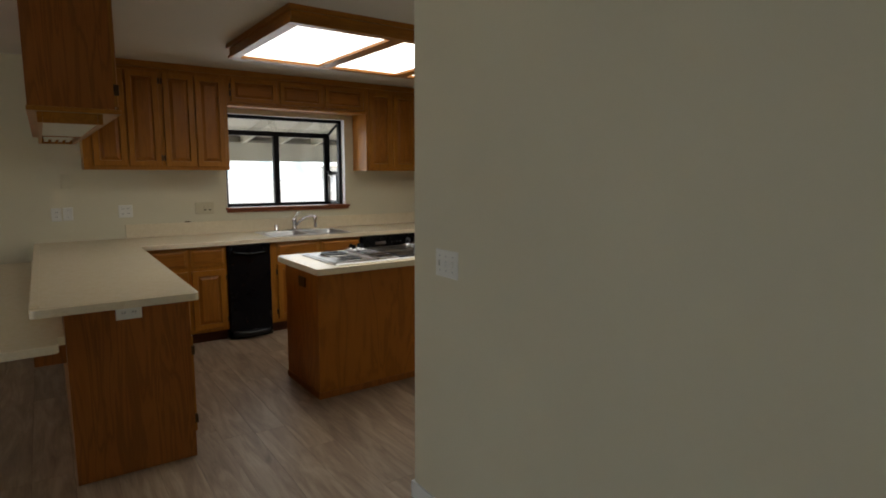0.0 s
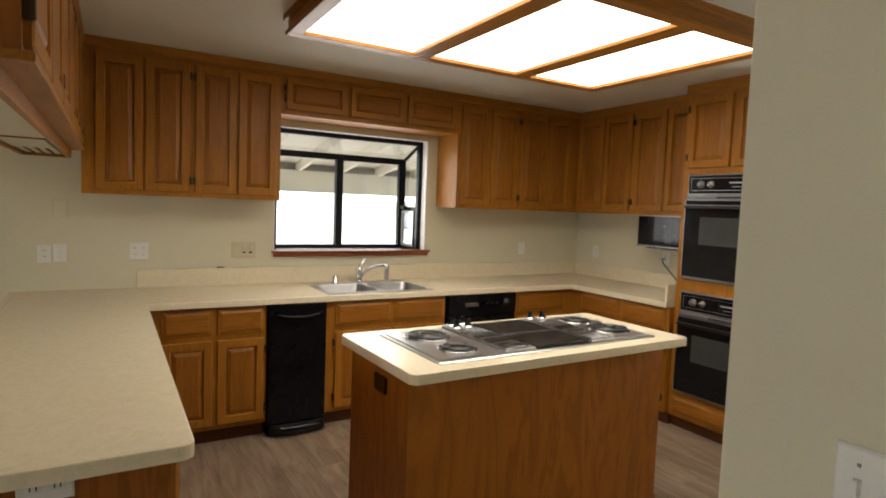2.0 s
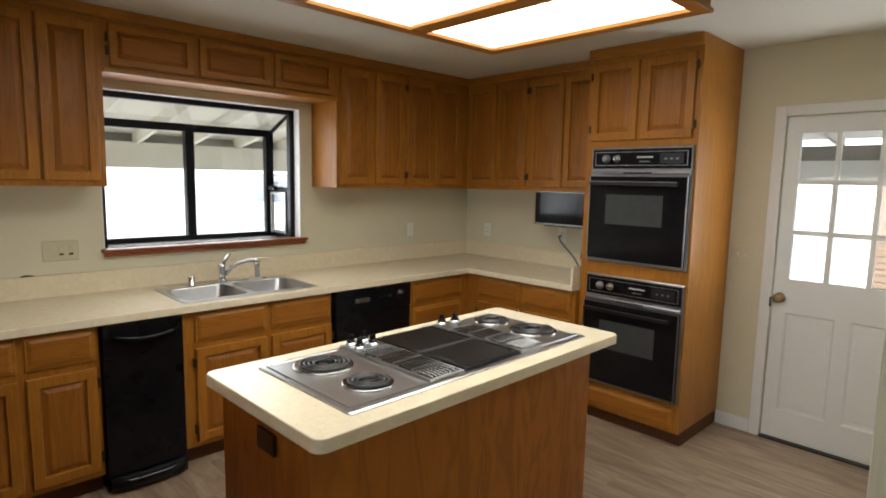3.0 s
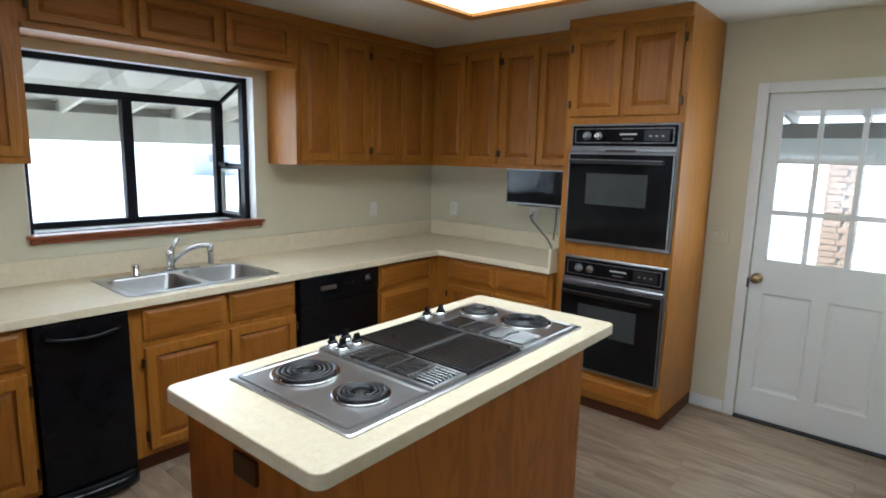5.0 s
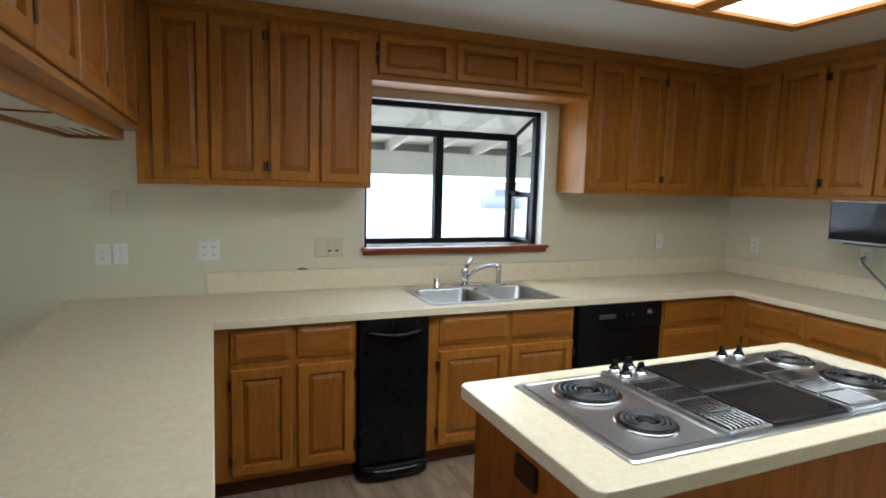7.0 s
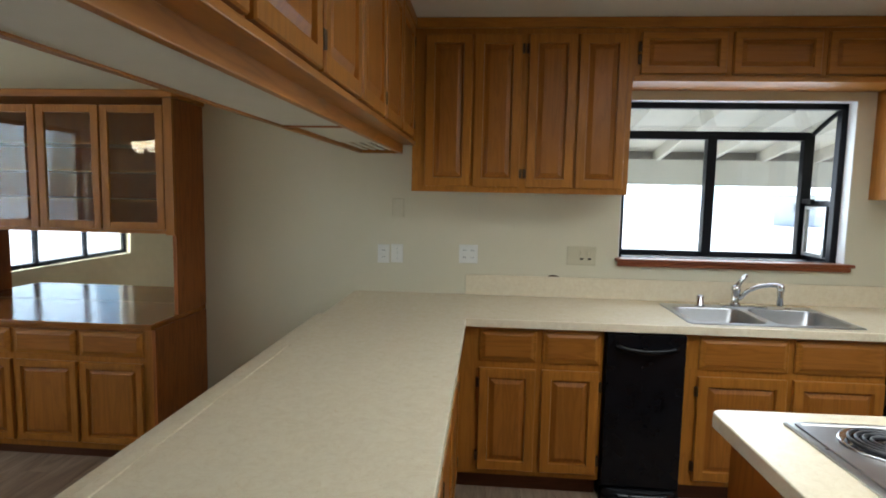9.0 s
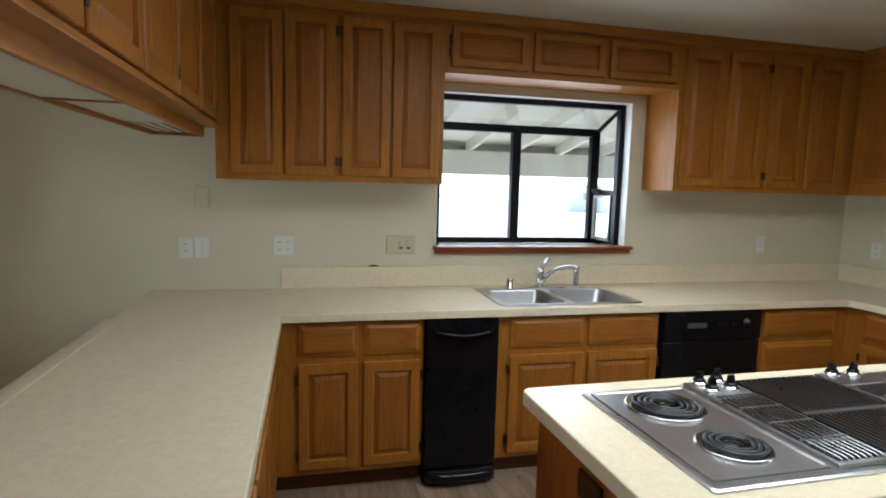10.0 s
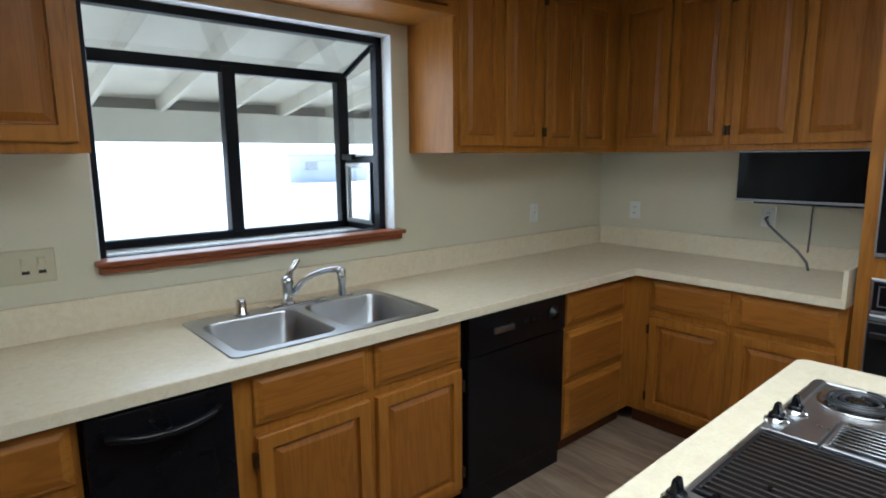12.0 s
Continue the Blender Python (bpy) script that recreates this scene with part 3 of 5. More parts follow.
A0, A1 = 0.288, 1.457
B0, B1 = 2.90, UPX
hs = ("", "hi", "lo", "")
UF = UPY + 0.02
cab_label = "honey oak wall cabinet with raised panel doors under the ceiling"
wall_unit("wall_cabinet", "S", UF, A0, A1, UP0, ZC, YN - UF, [(a, b, h) for (a, b), h in zip(paired(0.34, 1.448, 0.02, 0.012, 0.035), hs)], cab_label)
wall_unit("wall_cabinet", "S", UF, B0, B1 + 0.02, UP0, ZC, YN - UF, [(a, b, h) for (a, b), h in zip(spread(2.92, 4.14, 4, 0.03, 0.01), hs)], cab_label)
wall_unit("bridge_cabinet", "S", UF, A1, B0, 2.155, ZC, YN - UF, [(a, b, "lo" if i == 0 else "") for i, (a, b) in enumerate(spread(A1, B0, 3, 0.035, 0.035))], "low honey oak cabinet bridging over the window", (0.025, 0.075), SMALL_STEPS)
tagged(part("trim_valance", boxes((A1, B0, UPY - 0.005, UPY + 0.018, 2.14, 2.166), bev=0.004), M_OAK_X), "narrow oak valance strip above the window", "trim", "", "structure")
UXF = UPX + 0.02
wall_unit("wall_cabinet", "W", UXF, 2.83, UF, UP0, ZC, XE - UXF, [(a, b, h) for (a, b), h in zip(paired(2.855, UPY + 0.01, 0.017, 0.012, 0.036), hs)], cab_label)
cr = boxes((A0, B1, UPY - 0.004, UF, ZC - 0.055, ZC - 0.001), (UPX - 0.004, UXF, 2.83, UPY - 0.004, ZC - 0.055, ZC - 0.001), bev=0.006)
tagged(part("trim_crown", cr, M_OAK_X), "flat oak crown strip along the cabinet tops", "trim", "", "structure")

# cabinet hanging over the peninsula
HX0, HX1, HY0, HZ = -0.035, 0.305, 1.56, 1.808
hc = thing("hanging_cabinet", ((HX0 + HX1) / 2, 3.0, HZ), "honey oak cabinet hanging over the peninsula with a recessed hood", "cabinet", "wall cabinets")
part("body", boxes((HX0, HX1 - 0.02, HY0, UF, HZ, ZC)), M_OAK_PANEL, hc)
for i, (a, b) in enumerate(spread(HY0, UPY, 6, 0.024, 0.03)):
    door(hc, "E", HX1 - 0.02, a, b, HZ + 0.02, ZC - 0.06, DOOR_STEPS, ("lo", "hi")[i % 2])
sk0, sk1, sz = -0.004, 0.24, 1.747
part("skirt", boxes((sk0, sk0 + 0.02, HY0 + 0.04, UPY, sz, HZ), (sk1 - 0.02, sk1, HY0 + 0.04, UPY, sz, HZ), (sk0 + 0.02, sk1 - 0.02, HY0 + 0.04, HY0 + 0.06, sz, HZ), (sk0 + 0.02, sk1 - 0.02, UPY - 0.02, UPY, sz, HZ), bev=0.003), M_OAK_Y, hc)
part("ledge", boxes((HX0 - 0.004, HX1 + 0.004, HY0 - 0.004, UPY, HZ - 0.014, HZ + 0.006), bev=0.003), M_OAK_Y, hc)
part("liner", boxes((sk0 + 0.02, sk1 - 0.02, HY0 + 0.06, 2.93, sz + 0.006, sz + 0.014)), M_LINER, hc, "pale painted hood underside")
# shade inside the recess painted as a near-black sheet
part("hood_recess", boxes((sk0 + 0.02, sk1 - 0.02, 2.93, UPY - 0.02, sz + 0.045, sz + 0.05)), M_DARK, hc, "hood recess closed by a sheet painted dark for shade")
part("flap_edge", boxes((sk0 + 0.02, sk1 - 0.02, 2.931, 2.951, sz + 0.001, sz + 0.014), bev=0.002), M_OAK_PANEL, hc)
part("vent_flap", boxes((sk0 + 0.03, sk1 - 0.045, 2.97, 3.62, sz + 0.012, sz + 0.02), bev=0.003), M_LINER, hc, "pale hinged vent flap")
for i in range(4):
    xs = sk0 + 0.035 + 0.046 * i
    part("vent_slat", boxes((xs, xs + 0.026, 3.66, UPY - 0.05, sz + 0.014, sz + 0.02), bev=0.002), M_LINER, hc, "pale vent slat")
tagged(part("trim_crown", boxes((HX1 - 0.02, HX1 + 0.004, HY0, UPY - 0.006, ZC - 0.055, ZC - 0.001)), M_OAK_Y), "flat oak crown strip on the hanging cabinet", "trim", "", "structure")

# ---- base cabinets ----
BF = YF + 0.045                       # face of the carcass on the north run
BX = XF + 0.045
D0, D1, R0, R1 = 0.13, 0.664, 0.70, 0.862


def base_unit(side, plane, u0, u1, depth, fronts, label, top=None):
    mp = facing(side, plane)
    t = thing("base_cabinet", mp((u0 + u1) / 2, 0, -depth / 2), label, "cabinet", "base cabinets")
    lo, hi = mp(u0, 0.10, 0), mp(u1, top or UNDER, -depth)
    c = [sorted((lo[i], hi[i])) for i in range(3)]
    part("body", boxes((c[0][0], c[0][1], c[1][0], c[1][1], c[2][0], c[2][1])), M_OAK, t)
    if top:
        lo, hi = mp(u0, top, 0), mp(u1, UNDER, -0.02)
        c = [sorted((lo[i], hi[i])) for i in range(3)]
        part("face_rail", boxes((c[0][0], c[0][1], c[1][0], c[1][1], c[2][0], c[2][1])), M_OAK, t)
    lo, hi = mp(u0 + 0.001, 0.0, -0.06), mp(u1 - 0.001, 0.10, -depth)
    c = [sorted((lo[i], hi[i])) for i in range(3)]
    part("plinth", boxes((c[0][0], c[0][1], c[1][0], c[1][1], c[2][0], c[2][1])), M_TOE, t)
    for kind, a, b, v0, v1, h in fronts:
        if kind == "door":
            door(t, side, plane, a, b, v0, v1, DOOR_STEPS, h)
        else:
            drawer(t, side, plane, a, b, v0, v1)
    return t


def pair(u0, u1, hinges=("lo", "hi"), gap=0.03, edge=0.03):
    out = []
    for (a, b), h in zip(spread(u0, u1, 2, gap, edge), hinges):
        out += [("door", a, b, D0, D1, h), ("drawer", a, b, R0, R1, "")]
    return out


DEP = YN - BF
base_unit("S", BF, 0.5765, 1.305, DEP, pair(0.661, 1.319), "honey oak base cabinet with two drawers over two doors")
base_unit("S", BF, 1.705, 2.64, DEP, pair(1.735, 2.665), "honey oak sink base cabinet with false drawer fronts", 0.70)
base_unit("S", BF, 3.30, BX, DEP, [("drawer", 3.34, 3.85, R0, R1, ""), ("drawer", 3.34, 3.85, 0.415, 0.665, ""), ("drawer", 3.34, 3.85, D0, 0.39, "")], "honey oak drawer base with three stacked drawers")
base_unit("W", BX, 2.835, BF, XE - BX, pair(2.845, 3.745, edge=0.02), "honey oak corner base cabinet with drawers over doors")
pen = thing("peninsula_cabinet", (0.28, 2.7, 0), "honey oak peninsula cabinet with plain end panel", "cabinet", "base cabinets")
PXE, PXW, PYS = 0.575, 0.03, 1.745
part("body", boxes((PXW + 0.012, PXE, PYS + 0.012, YN, 0.10, UNDER)), M_OAK, pen)
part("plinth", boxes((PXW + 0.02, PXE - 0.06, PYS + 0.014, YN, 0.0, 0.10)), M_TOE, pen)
part("end_panel", boxes((PXW, PXE + 0.004, PYS, PYS + 0.0119, 0.004, UNDER - 0.001)), M_OAK_PANEL, pen)
part("back_panel", boxes((PXW, PXW + 0.0119, PYS + 0.0121, YN - 0.001, 0.004, UNDER - 0.001)), M_OAK_PANEL, pen)
for i, (a, b) in enumerate(spread(PYS, BF - 0.08, 4, 0.03, 0.03)):
    door(pen, "E", PXE, a, b, D0, D1, DOOR_STEPS, ("lo", "hi")[i % 2])
    drawer(pen, "E", PXE, a, b, R0, R1)

# ---- worktop ----


def slab_poly(outer, hole, z0, z1, bev=0.004):
    bm = bmesh.new()
    es = []
    for loop in [outer] + ([hole] if hole else []):
        vs = [bm.verts.new((x, y, z0)) for x, y in loop]
        es += [bm.edges.new((vs[i], vs[(i + 1) % len(vs)])) for i in range(len(vs))]
    bmesh.ops.triangle_fill(bm, edges=es, use_beauty=True)
    r = bmesh.ops.extrude_face_region(bm, geom=bm.faces[:])
    bmesh.ops.translate(bm, verts=[v for v in r["geom"] if isinstance(v, bmesh.types.BMVert)], vec=(0, 0, z1 - z0))
    bmesh.ops.recalc_face_normals(bm, faces=bm.faces)
    if bev:
        sharp = [e for e in bm.edges if len(e.link_faces) == 2 and e.calc_face_angle() > 0.9 and abs(e.verts[0].co.z - z1) < 1e-4 and abs(e.verts[1].co.z - z1) < 1e-4]
        bmesh.ops.bevel(bm, geom=sharp, offset=bev, segments=2, profile=0.5, affect="EDGES")
    return bm


def arc(cx, cy, r, a0, a1, n=5):
    return [(cx + r * math.cos(radians(a0 + (a1 - a0) * i / n)), cy + r * math.sin(radians(a0 + (a1 - a0) * i / n))) for i in range(n + 1)]


SKX0, SKX1, SKY0, SKY1 = 1.722, 2.558, 3.865, 4.385
CXW, CXE, CYS = -0.10, 0.62, 1.67
outer = arc(CXW + 0.03, CYS + 0.03, 0.03, 180, 270) + arc(CXE - 0.035, CYS + 0.035, 0.035, 270, 360) + [(CXE, YF), (XF, YF), (XF, 2.838), (XE - 0.002, 2.838), (XE - 0.002, YN - 0.002), (CXW, YN - 0.002)]
hole = [(SKX0 + 0.02, SKY0 + 0.02), (SKX0 + 0.02, SKY1 - 0.02), (SKX1 - 0.02, SKY1 - 0.02), (SKX1 - 0.02, SKY0 + 0.02)]
wt = thing("worktop", (2.2, 4.1, UNDER), "U-shaped beige mottled laminate worktop with low backsplash", "worktop")
part("top", slab_poly(outer, hole, UNDER + 0.0005, TOP), M_LAMINATE, wt)
BSZ = 1.045
part("edge_trim", boxes((CXW + 0.002, CXW + 0.04, CYS + 0.06, YN - 0.03, TOP + 0.0002, TOP + 0.004), bev=0.0015), M_LAMINATE, wt, "matching laminate edge trim")
part("backsplash", boxes((0.59, XE - 0.024, YN - 0.022, YN - 0.002, TOP, BSZ), bev=0.003), M_LAMINATE, wt)
part("backsplash", boxes((XE - 0.022, XE - 0.002, 2.86, YN - 0.024, TOP, BSZ), bev=0.003), M_LAMINATE, wt)
part("end_splash", boxes((XF + 0.01, XE - 0.024, 2.839, 2.858, TOP, BSZ), bev=0.003), M_LAMINATE, wt)
cz = bmesh.new()
tube(cz, [(1.09, YN - 0.022, BSZ + 0.003), (1.11, YN - 0.024, BSZ + 0.007), (1.135, YN - 0.023, BSZ + 0.006), (1.155, YN - 0.022, BSZ + 0.002)], [0.003, 0.006, 0.005, 0.002], 6)
part("caulk_smear", cz, M_BRONZE, wt, "dark dried caulk smear")
bar = thing("breakfast_bar", (-0.19, 2.9, 0.735), "lower beige laminate breakfast ledge along the peninsula", "counter")
part("top", slab_poly(arc(-0.305, 1.64, 0.04, 180, 270) + arc(-0.025, 1.63, 0.025, 270, 360) + [(0.0, 1.74), (0.028, 1.746), (0.028, YN - 0.003), (-0.345, YN - 0.003)], None, 0.725, 0.765), M_LAMINATE, bar)
for yb in (1.80, 3.2):
    part("bracket", boxes((-0.1, 0.028, yb, yb + 0.04, 0.62, 0.7248)), M_OAK_PANEL, bar)

# ---- island ----
IX0, IX1, IY0, IY1 = 1.385, 3.008, 1.97, 2.705
isl = thing("island_cabinet", (2.2, 2.35, 0), "oak veneer kitchen island cabinet with plain panels", "cabinet")
JX0, JX1, JY0, JY1 = 1.435, 2.955, 2.085, 2.665
part("body", boxes((JX0 + 0.006, JX1 - 0.006, JY0 + 0.006, JY1 - 0.02, 0.10, UNDER - 0.002)), M_OAK_ISLAND, isl)
part("side_panel", boxes((JX0, JX0 + 0.0059, JY0 + 0.006, JY1, 0.005, UNDER - 0.003)), M_OAK_ISLAND, isl)
part("side_panel", boxes((JX1 - 0.0059, JX1, JY0 + 0.006, JY1, 0.005, UNDER - 0.003)), M_OAK_ISLAND, isl)
part("back_panel", boxes((JX0, JX1, JY0, JY0 + 0.0059, 0.005, UNDER - 0.003)), M_OAK_ISLAND, isl)
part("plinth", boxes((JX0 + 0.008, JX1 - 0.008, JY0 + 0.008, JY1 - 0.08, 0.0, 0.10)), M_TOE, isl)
part("base_strip", boxes((JX0 - 0.008, JX1 + 0.008, JY0 - 0.008, JY0 - 0.0005, 0.0, 0.045), (JX0 - 0.008, JX0 - 0.0005, JY0, JY1, 0.0, 0.045), bev=0.002), M_OAK_PANEL, isl)
for i, (a, b) in enumerate(spread(JX0, JX1, 3, 0.03, 0.03)):
    bm = profile_panel(lambda u, v, w: (u, JY1 - 0.02 + w, v), a, b, D0, R1, DOOR_STEPS)
    part("door", bm, M_OAK, isl)
part("side_outlet", boxes((JX0 - 0.012, JX0 - 0.0005, 2.28, 2.39, 0.745, 0.815), bev=0.003), M_BRONZE, isl, "dark brown outlet box")
iw = thing("island_worktop", (2.2, 2.34, UNDER), "beige laminate island worktop with rounded corners", "worktop")
o2 = arc(IX0 + 0.035, IY0 + 0.035, 0.035, 180, 270) + arc(IX1 - 0.035, IY0 + 0.035, 0.035, 270, 360) + arc(IX1 - 0.035, IY1 - 0.035, 0.035, 0, 90) + arc(IX0 + 0.035, IY1 - 0.035, 0.035, 90, 180)
part("top", slab_poly(o2, None, UNDER, TOP), M_LAMINATE, iw)
bm = bmesh.new()
loft(bm, [rrect(IX0 - 0.0015, IX1 + 0.0015, IY0 - 0.0015, IY1 + 0.0015, z, 0.036) for z in (UNDER - 0.001, TOP - 0.005)])
part("edge_band", bm, M_LAMINATE, iw, "matching laminate edge strip", True)


# ---- tall oven cabinet ----
TX, TY0, TY1 = 3.985, 2.095, 2.83
tc = thing("oven_cabinet", (4.29, 2.46, 0), "tall honey oak cabinet housing two built-in wall ovens", "cabinet")
part("body", boxes((TX, XE - 0.001, TY0, TY1 - 0.001, 0.09, ZC)), M_OAK, tc)
part("plinth", boxes((TX + 0.05, XE - 0.001, TY0 + 0.004, TY1 - 0.005, 0.0, 0.09)), M_TOE, tc)
for (a, b), h in zip(spread(TY0, TY1, 2, 0.03, 0.035), ("lo", "hi")):
    door(tc, "W", TX, a, b, 1.885, ZC - 0.10, DOOR_STEPS, h)
part("crown", boxes((TX - 0.022, TX - 0.0005, TY0 - 0.0005, TY1, ZC - 0.07, ZC - 0.001), bev=0.006), M_OAK_Y, tc)
drawer(tc, "W", TX, TY0 + 0.035, TY1 - 0.035, 0.115, 0.245)


def wall_oven(z0, z1, label):
    y0, y1 = TY0 + 0.014, TY1 - 0.055
    o = thing("wall_oven", (TX, (y0 + y1) / 2, z0), label, "oven", "pair of wall ovens")
    mp = facing("W", TX)
    pz = z1 - 0.145                     # foot of the control panel
    part("trim_frame", profile_panel(mp, y0, y1, z0, z1, ((0, 0.0005), (0, 0.012), (0.006, 0.016))), M_GREY_METAL, o)
    cp = part("control_panel", profile_panel(mp, y0 + 0.012, y1 - 0.012, pz + 0.012, z1 - 0.012, ((0, 0.010), (0, 0.020), (0.004, 0.023))), M_BLACK, o, "black control panel with chrome border")
    bw = 0.004
    a0, a1, b0, b1 = y0 + 0.03, y1 - 0.03, pz + 0.03, z1 - 0.028
    for q in ((a0, a1, b0, b0 + bw), (a0, a1, b1 - bw, b1), (a0, a0 + bw, b0 + bw, b1 - bw), (a1 - bw, a1, b0 + bw, b1 - bw)):
        part("border_strip", profile_panel(mp, *q, ((0, 0.022), (0, 0.0245))), M_GREY_METAL, cp)
    for yk in (y1 - 0.11, y1 - 0.185):
        bm = bmesh.new()
        zc = (b0 + b1) / 2
        loft(bm, [[(TX - w, yk + r * math.cos(k), zc + r * math.sin(k)) for k in [2 * math.pi * i / 16 for i in range(16)]] for w, r in ((0.022, 0.027), (0.03, 0.026), (0.032, 0.019), (0.048, 0.017), (0.05, 0.013))], True, True)
        part("dial", bm, M_CHROME if yk < y1 - 0.15 else M_GREY_METAL, cp, "round metal oven dial", True)
    yc = (y0 + y1) / 2 - 0.02
    part("clock_window", profile_panel(mp, yc - 0.085, yc + 0.055, b0 + 0.014, b1 - 0.014, ((0, 0.0225), (0, 0.0235))), M_BLACK_GLASS, cp)
    part("clock_bar", profile_panel(mp, yc - 0.07, yc + 0.035, b0 + 0.048, b0 + 0.056, ((0, 0.0232), (0, 0.0243))), M_PLATE, cp)
    part("clock_bar", profile_panel(mp, yc - 0.05, yc + 0.015, b0 + 0.022, b0 + 0.028, ((0, 0.0232), (0, 0.0243))), M_GREY_METAL, cp)
    part("badge_plate", profile_panel(mp, y0 + 0.055, y0 + 0.20, b0 + 0.012, b1 - 0.012, ((0, 0.0225), (0, 0.0235))), M_DARK_METAL, cp)
    for k in range(3):
        part("badge_mark", profile_panel(mp, y0 + 0.085 + 0.035 * k, y0 + 0.10 + 0.035 * k, b0 + 0.036, b0 + 0.046, ((0, 0.0232), (0, 0.0243))), M_GREY_METAL, cp)
    dr = part("oven_door", profile_panel(mp, y0 + 0.012, y1 - 0.004, z0 + 0.018, pz - 0.032, ((0, 0.012), (0, 0.035), (0.004, 0.038))), M_BLACK_GLASS, o, "black glass oven door")
    part("vent_strip", profile_panel(mp, y0 + 0.008, y1 - 0.008, pz - 0.026, pz - 0.004, ((0, 0.012), (0, 0.030), (0.008, 0.034))), M_GREY_METAL, o)
    part("vent_slot", profile_panel(mp, y0 + 0.24, y1 - 0.24, pz - 0.020, pz - 0.011, ((0, 0.033), (0, 0.0355))), M_DARK, o)
    part("vent_rail", profile_panel(mp, y0 + 0.008, y1 - 0.008, pz, pz + 0.007, ((0, 0.012), (0, 0.024))), M_GREY_METAL, o)
    u0, u1, v0, v1 = y0 + 0.012, y1 - 0.004, z0 + 0.018, pz - 0.032
    for q in ((u0, u1, v0, v0 + 0.006), (u0, u1, v1 - 0.006, v1), (u0, u0 + 0.006, v0 + 0.006, v1 - 0.006), (u1 - 0.006, u1, v0 + 0.006, v1 - 0.006)):
        part("door_trim", profile_panel(mp, *q, ((0, 0.034), (0, 0.0405))), M_GREY_METAL, dr)
    part("window", profile_panel(mp, u0 + 0.145, u1 - 0.125, v0 + 0.235, v1 - 0.12, ((0, 0.037), (0, 0.0388), (0.004, 0.0392))), M_OVEN_WIN, dr, "oven window with reflected daylight put into its grey")
    bm = boxes((TX - 0.075, TX - 0.062, u0 + 0.05, u1 - 0.02, v1 - 0.062, v1 - 0.036), bev=0.004)
    hd = part("handle", bm, M_DARK_METAL, dr, "dark metal bar handle")
    part("handle_edge", boxes((TX - 0.0765, TX - 0.0752, u0 + 0.052, u1 - 0.022, v1 - 0.040, v1 - 0.036)), M_GREY_METAL, dr)
    for y in (u0 + 0.06, u1 - 0.04):
        part("handle_post", boxes((TX - 0.0618, TX - 0.0385, y - 0.008, y + 0.008, v1 - 0.058, v1 - 0.04)), M_DARK_METAL, dr)
    return o


wall_oven(1.10, 1.84, "black glass built-in wall oven with chrome trim, upper")
wall_oven(0.275, 1.015, "black glass built-in wall oven with chrome trim, lower")

# under-cabinet television
tv = thing("under_cabinet_television", (4.40, 3.16, 1.275), "small black flat screen slung under the wall cabinet", "television")
part("housing", boxes((4.285, 4.56, 2.875, 3.462, 1.285, UP0 - 0.002), bev=0.006), M_BLACK, tv)
part("screen", boxes((4.279, 4.2845, 2.885, 3.452, 1.305, UP0 - 0.012)), M_BLACK_GLASS, tv, "glossy black screen")
part("bezel", boxes((4.275, 4.2848, 2.875, 3.462, 1.284, 1.296), (4.275, 4.2848, 2.875, 3.462, UP0 - 0.010, UP0 - 0.003)), M_GREY_METAL, tv)
part("control_foot", boxes((4.30, 4.42, 2.90, 3.38, 1.272, 1.2848), bev=0.003), M_BLACK, tv)
cd = bmesh.new()
tube(cd, [(4.575, 3.40, 1.178), (4.53, 3.395, 1.172), (4.515, 3.37, 1.14), (4.51, 3.30, 1.08), (4.50, 3.22, 1.02), (4.47, 3.16, 0.965), (4.44, 3.14, 0.930)], 0.007, 8)
tagged(part("power_cord", cd, M_CORD, None, "", True), "grey power cord hanging from the wall outlet", "cord")
cd = bmesh.new()
tube(cd, [(4.55, 3.175, 1.29), (4.552, 3.178, 1.2), (4.55, 3.178, 1.12), (4.535, 3.176, 1.06), (4.515, 3.172, 1.01)], 0.005, 8)
tagged(part("power_cord", cd, M_CORD, None, "", True), "thin grey cord dangling below the television", "cord")

# trash compactor and dishwasher
cpx0, cpx1 = 1.312, 1.698
tcp = thing("trash_compactor", (1.505, 4.1, 0), "glossy black built-in trash compactor", "compactor")
part("body", boxes((cpx0, cpx1, BF - 0.005, 4.40, 0.0, 0.872)), M_BLACK, tcp)
part("front", boxes((cpx0 + 0.003, cpx1 - 0.003, BF - 0.034, BF - 0.0055, 0.085, 0.868), bev=0.006), M_BLACK, tcp)
hb = bmesh.new()
loft(hb, [[(x, BF - 0.034 - d, 0.806 - dz), (x, BF - 0.034 - d - 0.02, 0.803 - dz), (x, BF - 0.034 - d - 0.024, 0.792 - dz), (x, BF - 0.034 - d - 0.012, 0.780 - dz), (x, BF - 0.034 - d + 0.002, 0.784 - dz)]
          for x, d, dz in [(1.505 + 0.15 * q, 0.03 * (1 - q * q), -0.016 * q * q) for q in [-1 + k / 6 for k in range(13)]]], True, True)
part("handle", hb, M_BLACK_GLASS, tcp, "glossy black curved handle", True)
pd = bmesh.new()
loft(pd, [[(1.505 + 0.186 * q, BF - 0.03, z0) for z0 in (0.012, 0.084)] + [(1.505 + 0.186 * q, BF - 0.034 - b * (0.018 + 0.045 * (1 - q ** 4)), z0) for z0, b in ((0.084, 0.3), (0.074, 0.8), (0.058, 1.0), (0.034, 0.95), (0.012, 0.6))]
          for q in [-1 + k / 6 for k in range(13)]], True, True)
part("foot_pedal", pd, M_BLACK_GLASS, tcp, "glossy black bowed foot pedal", True)
dwx0, dwx1 = 2.658, 3.294
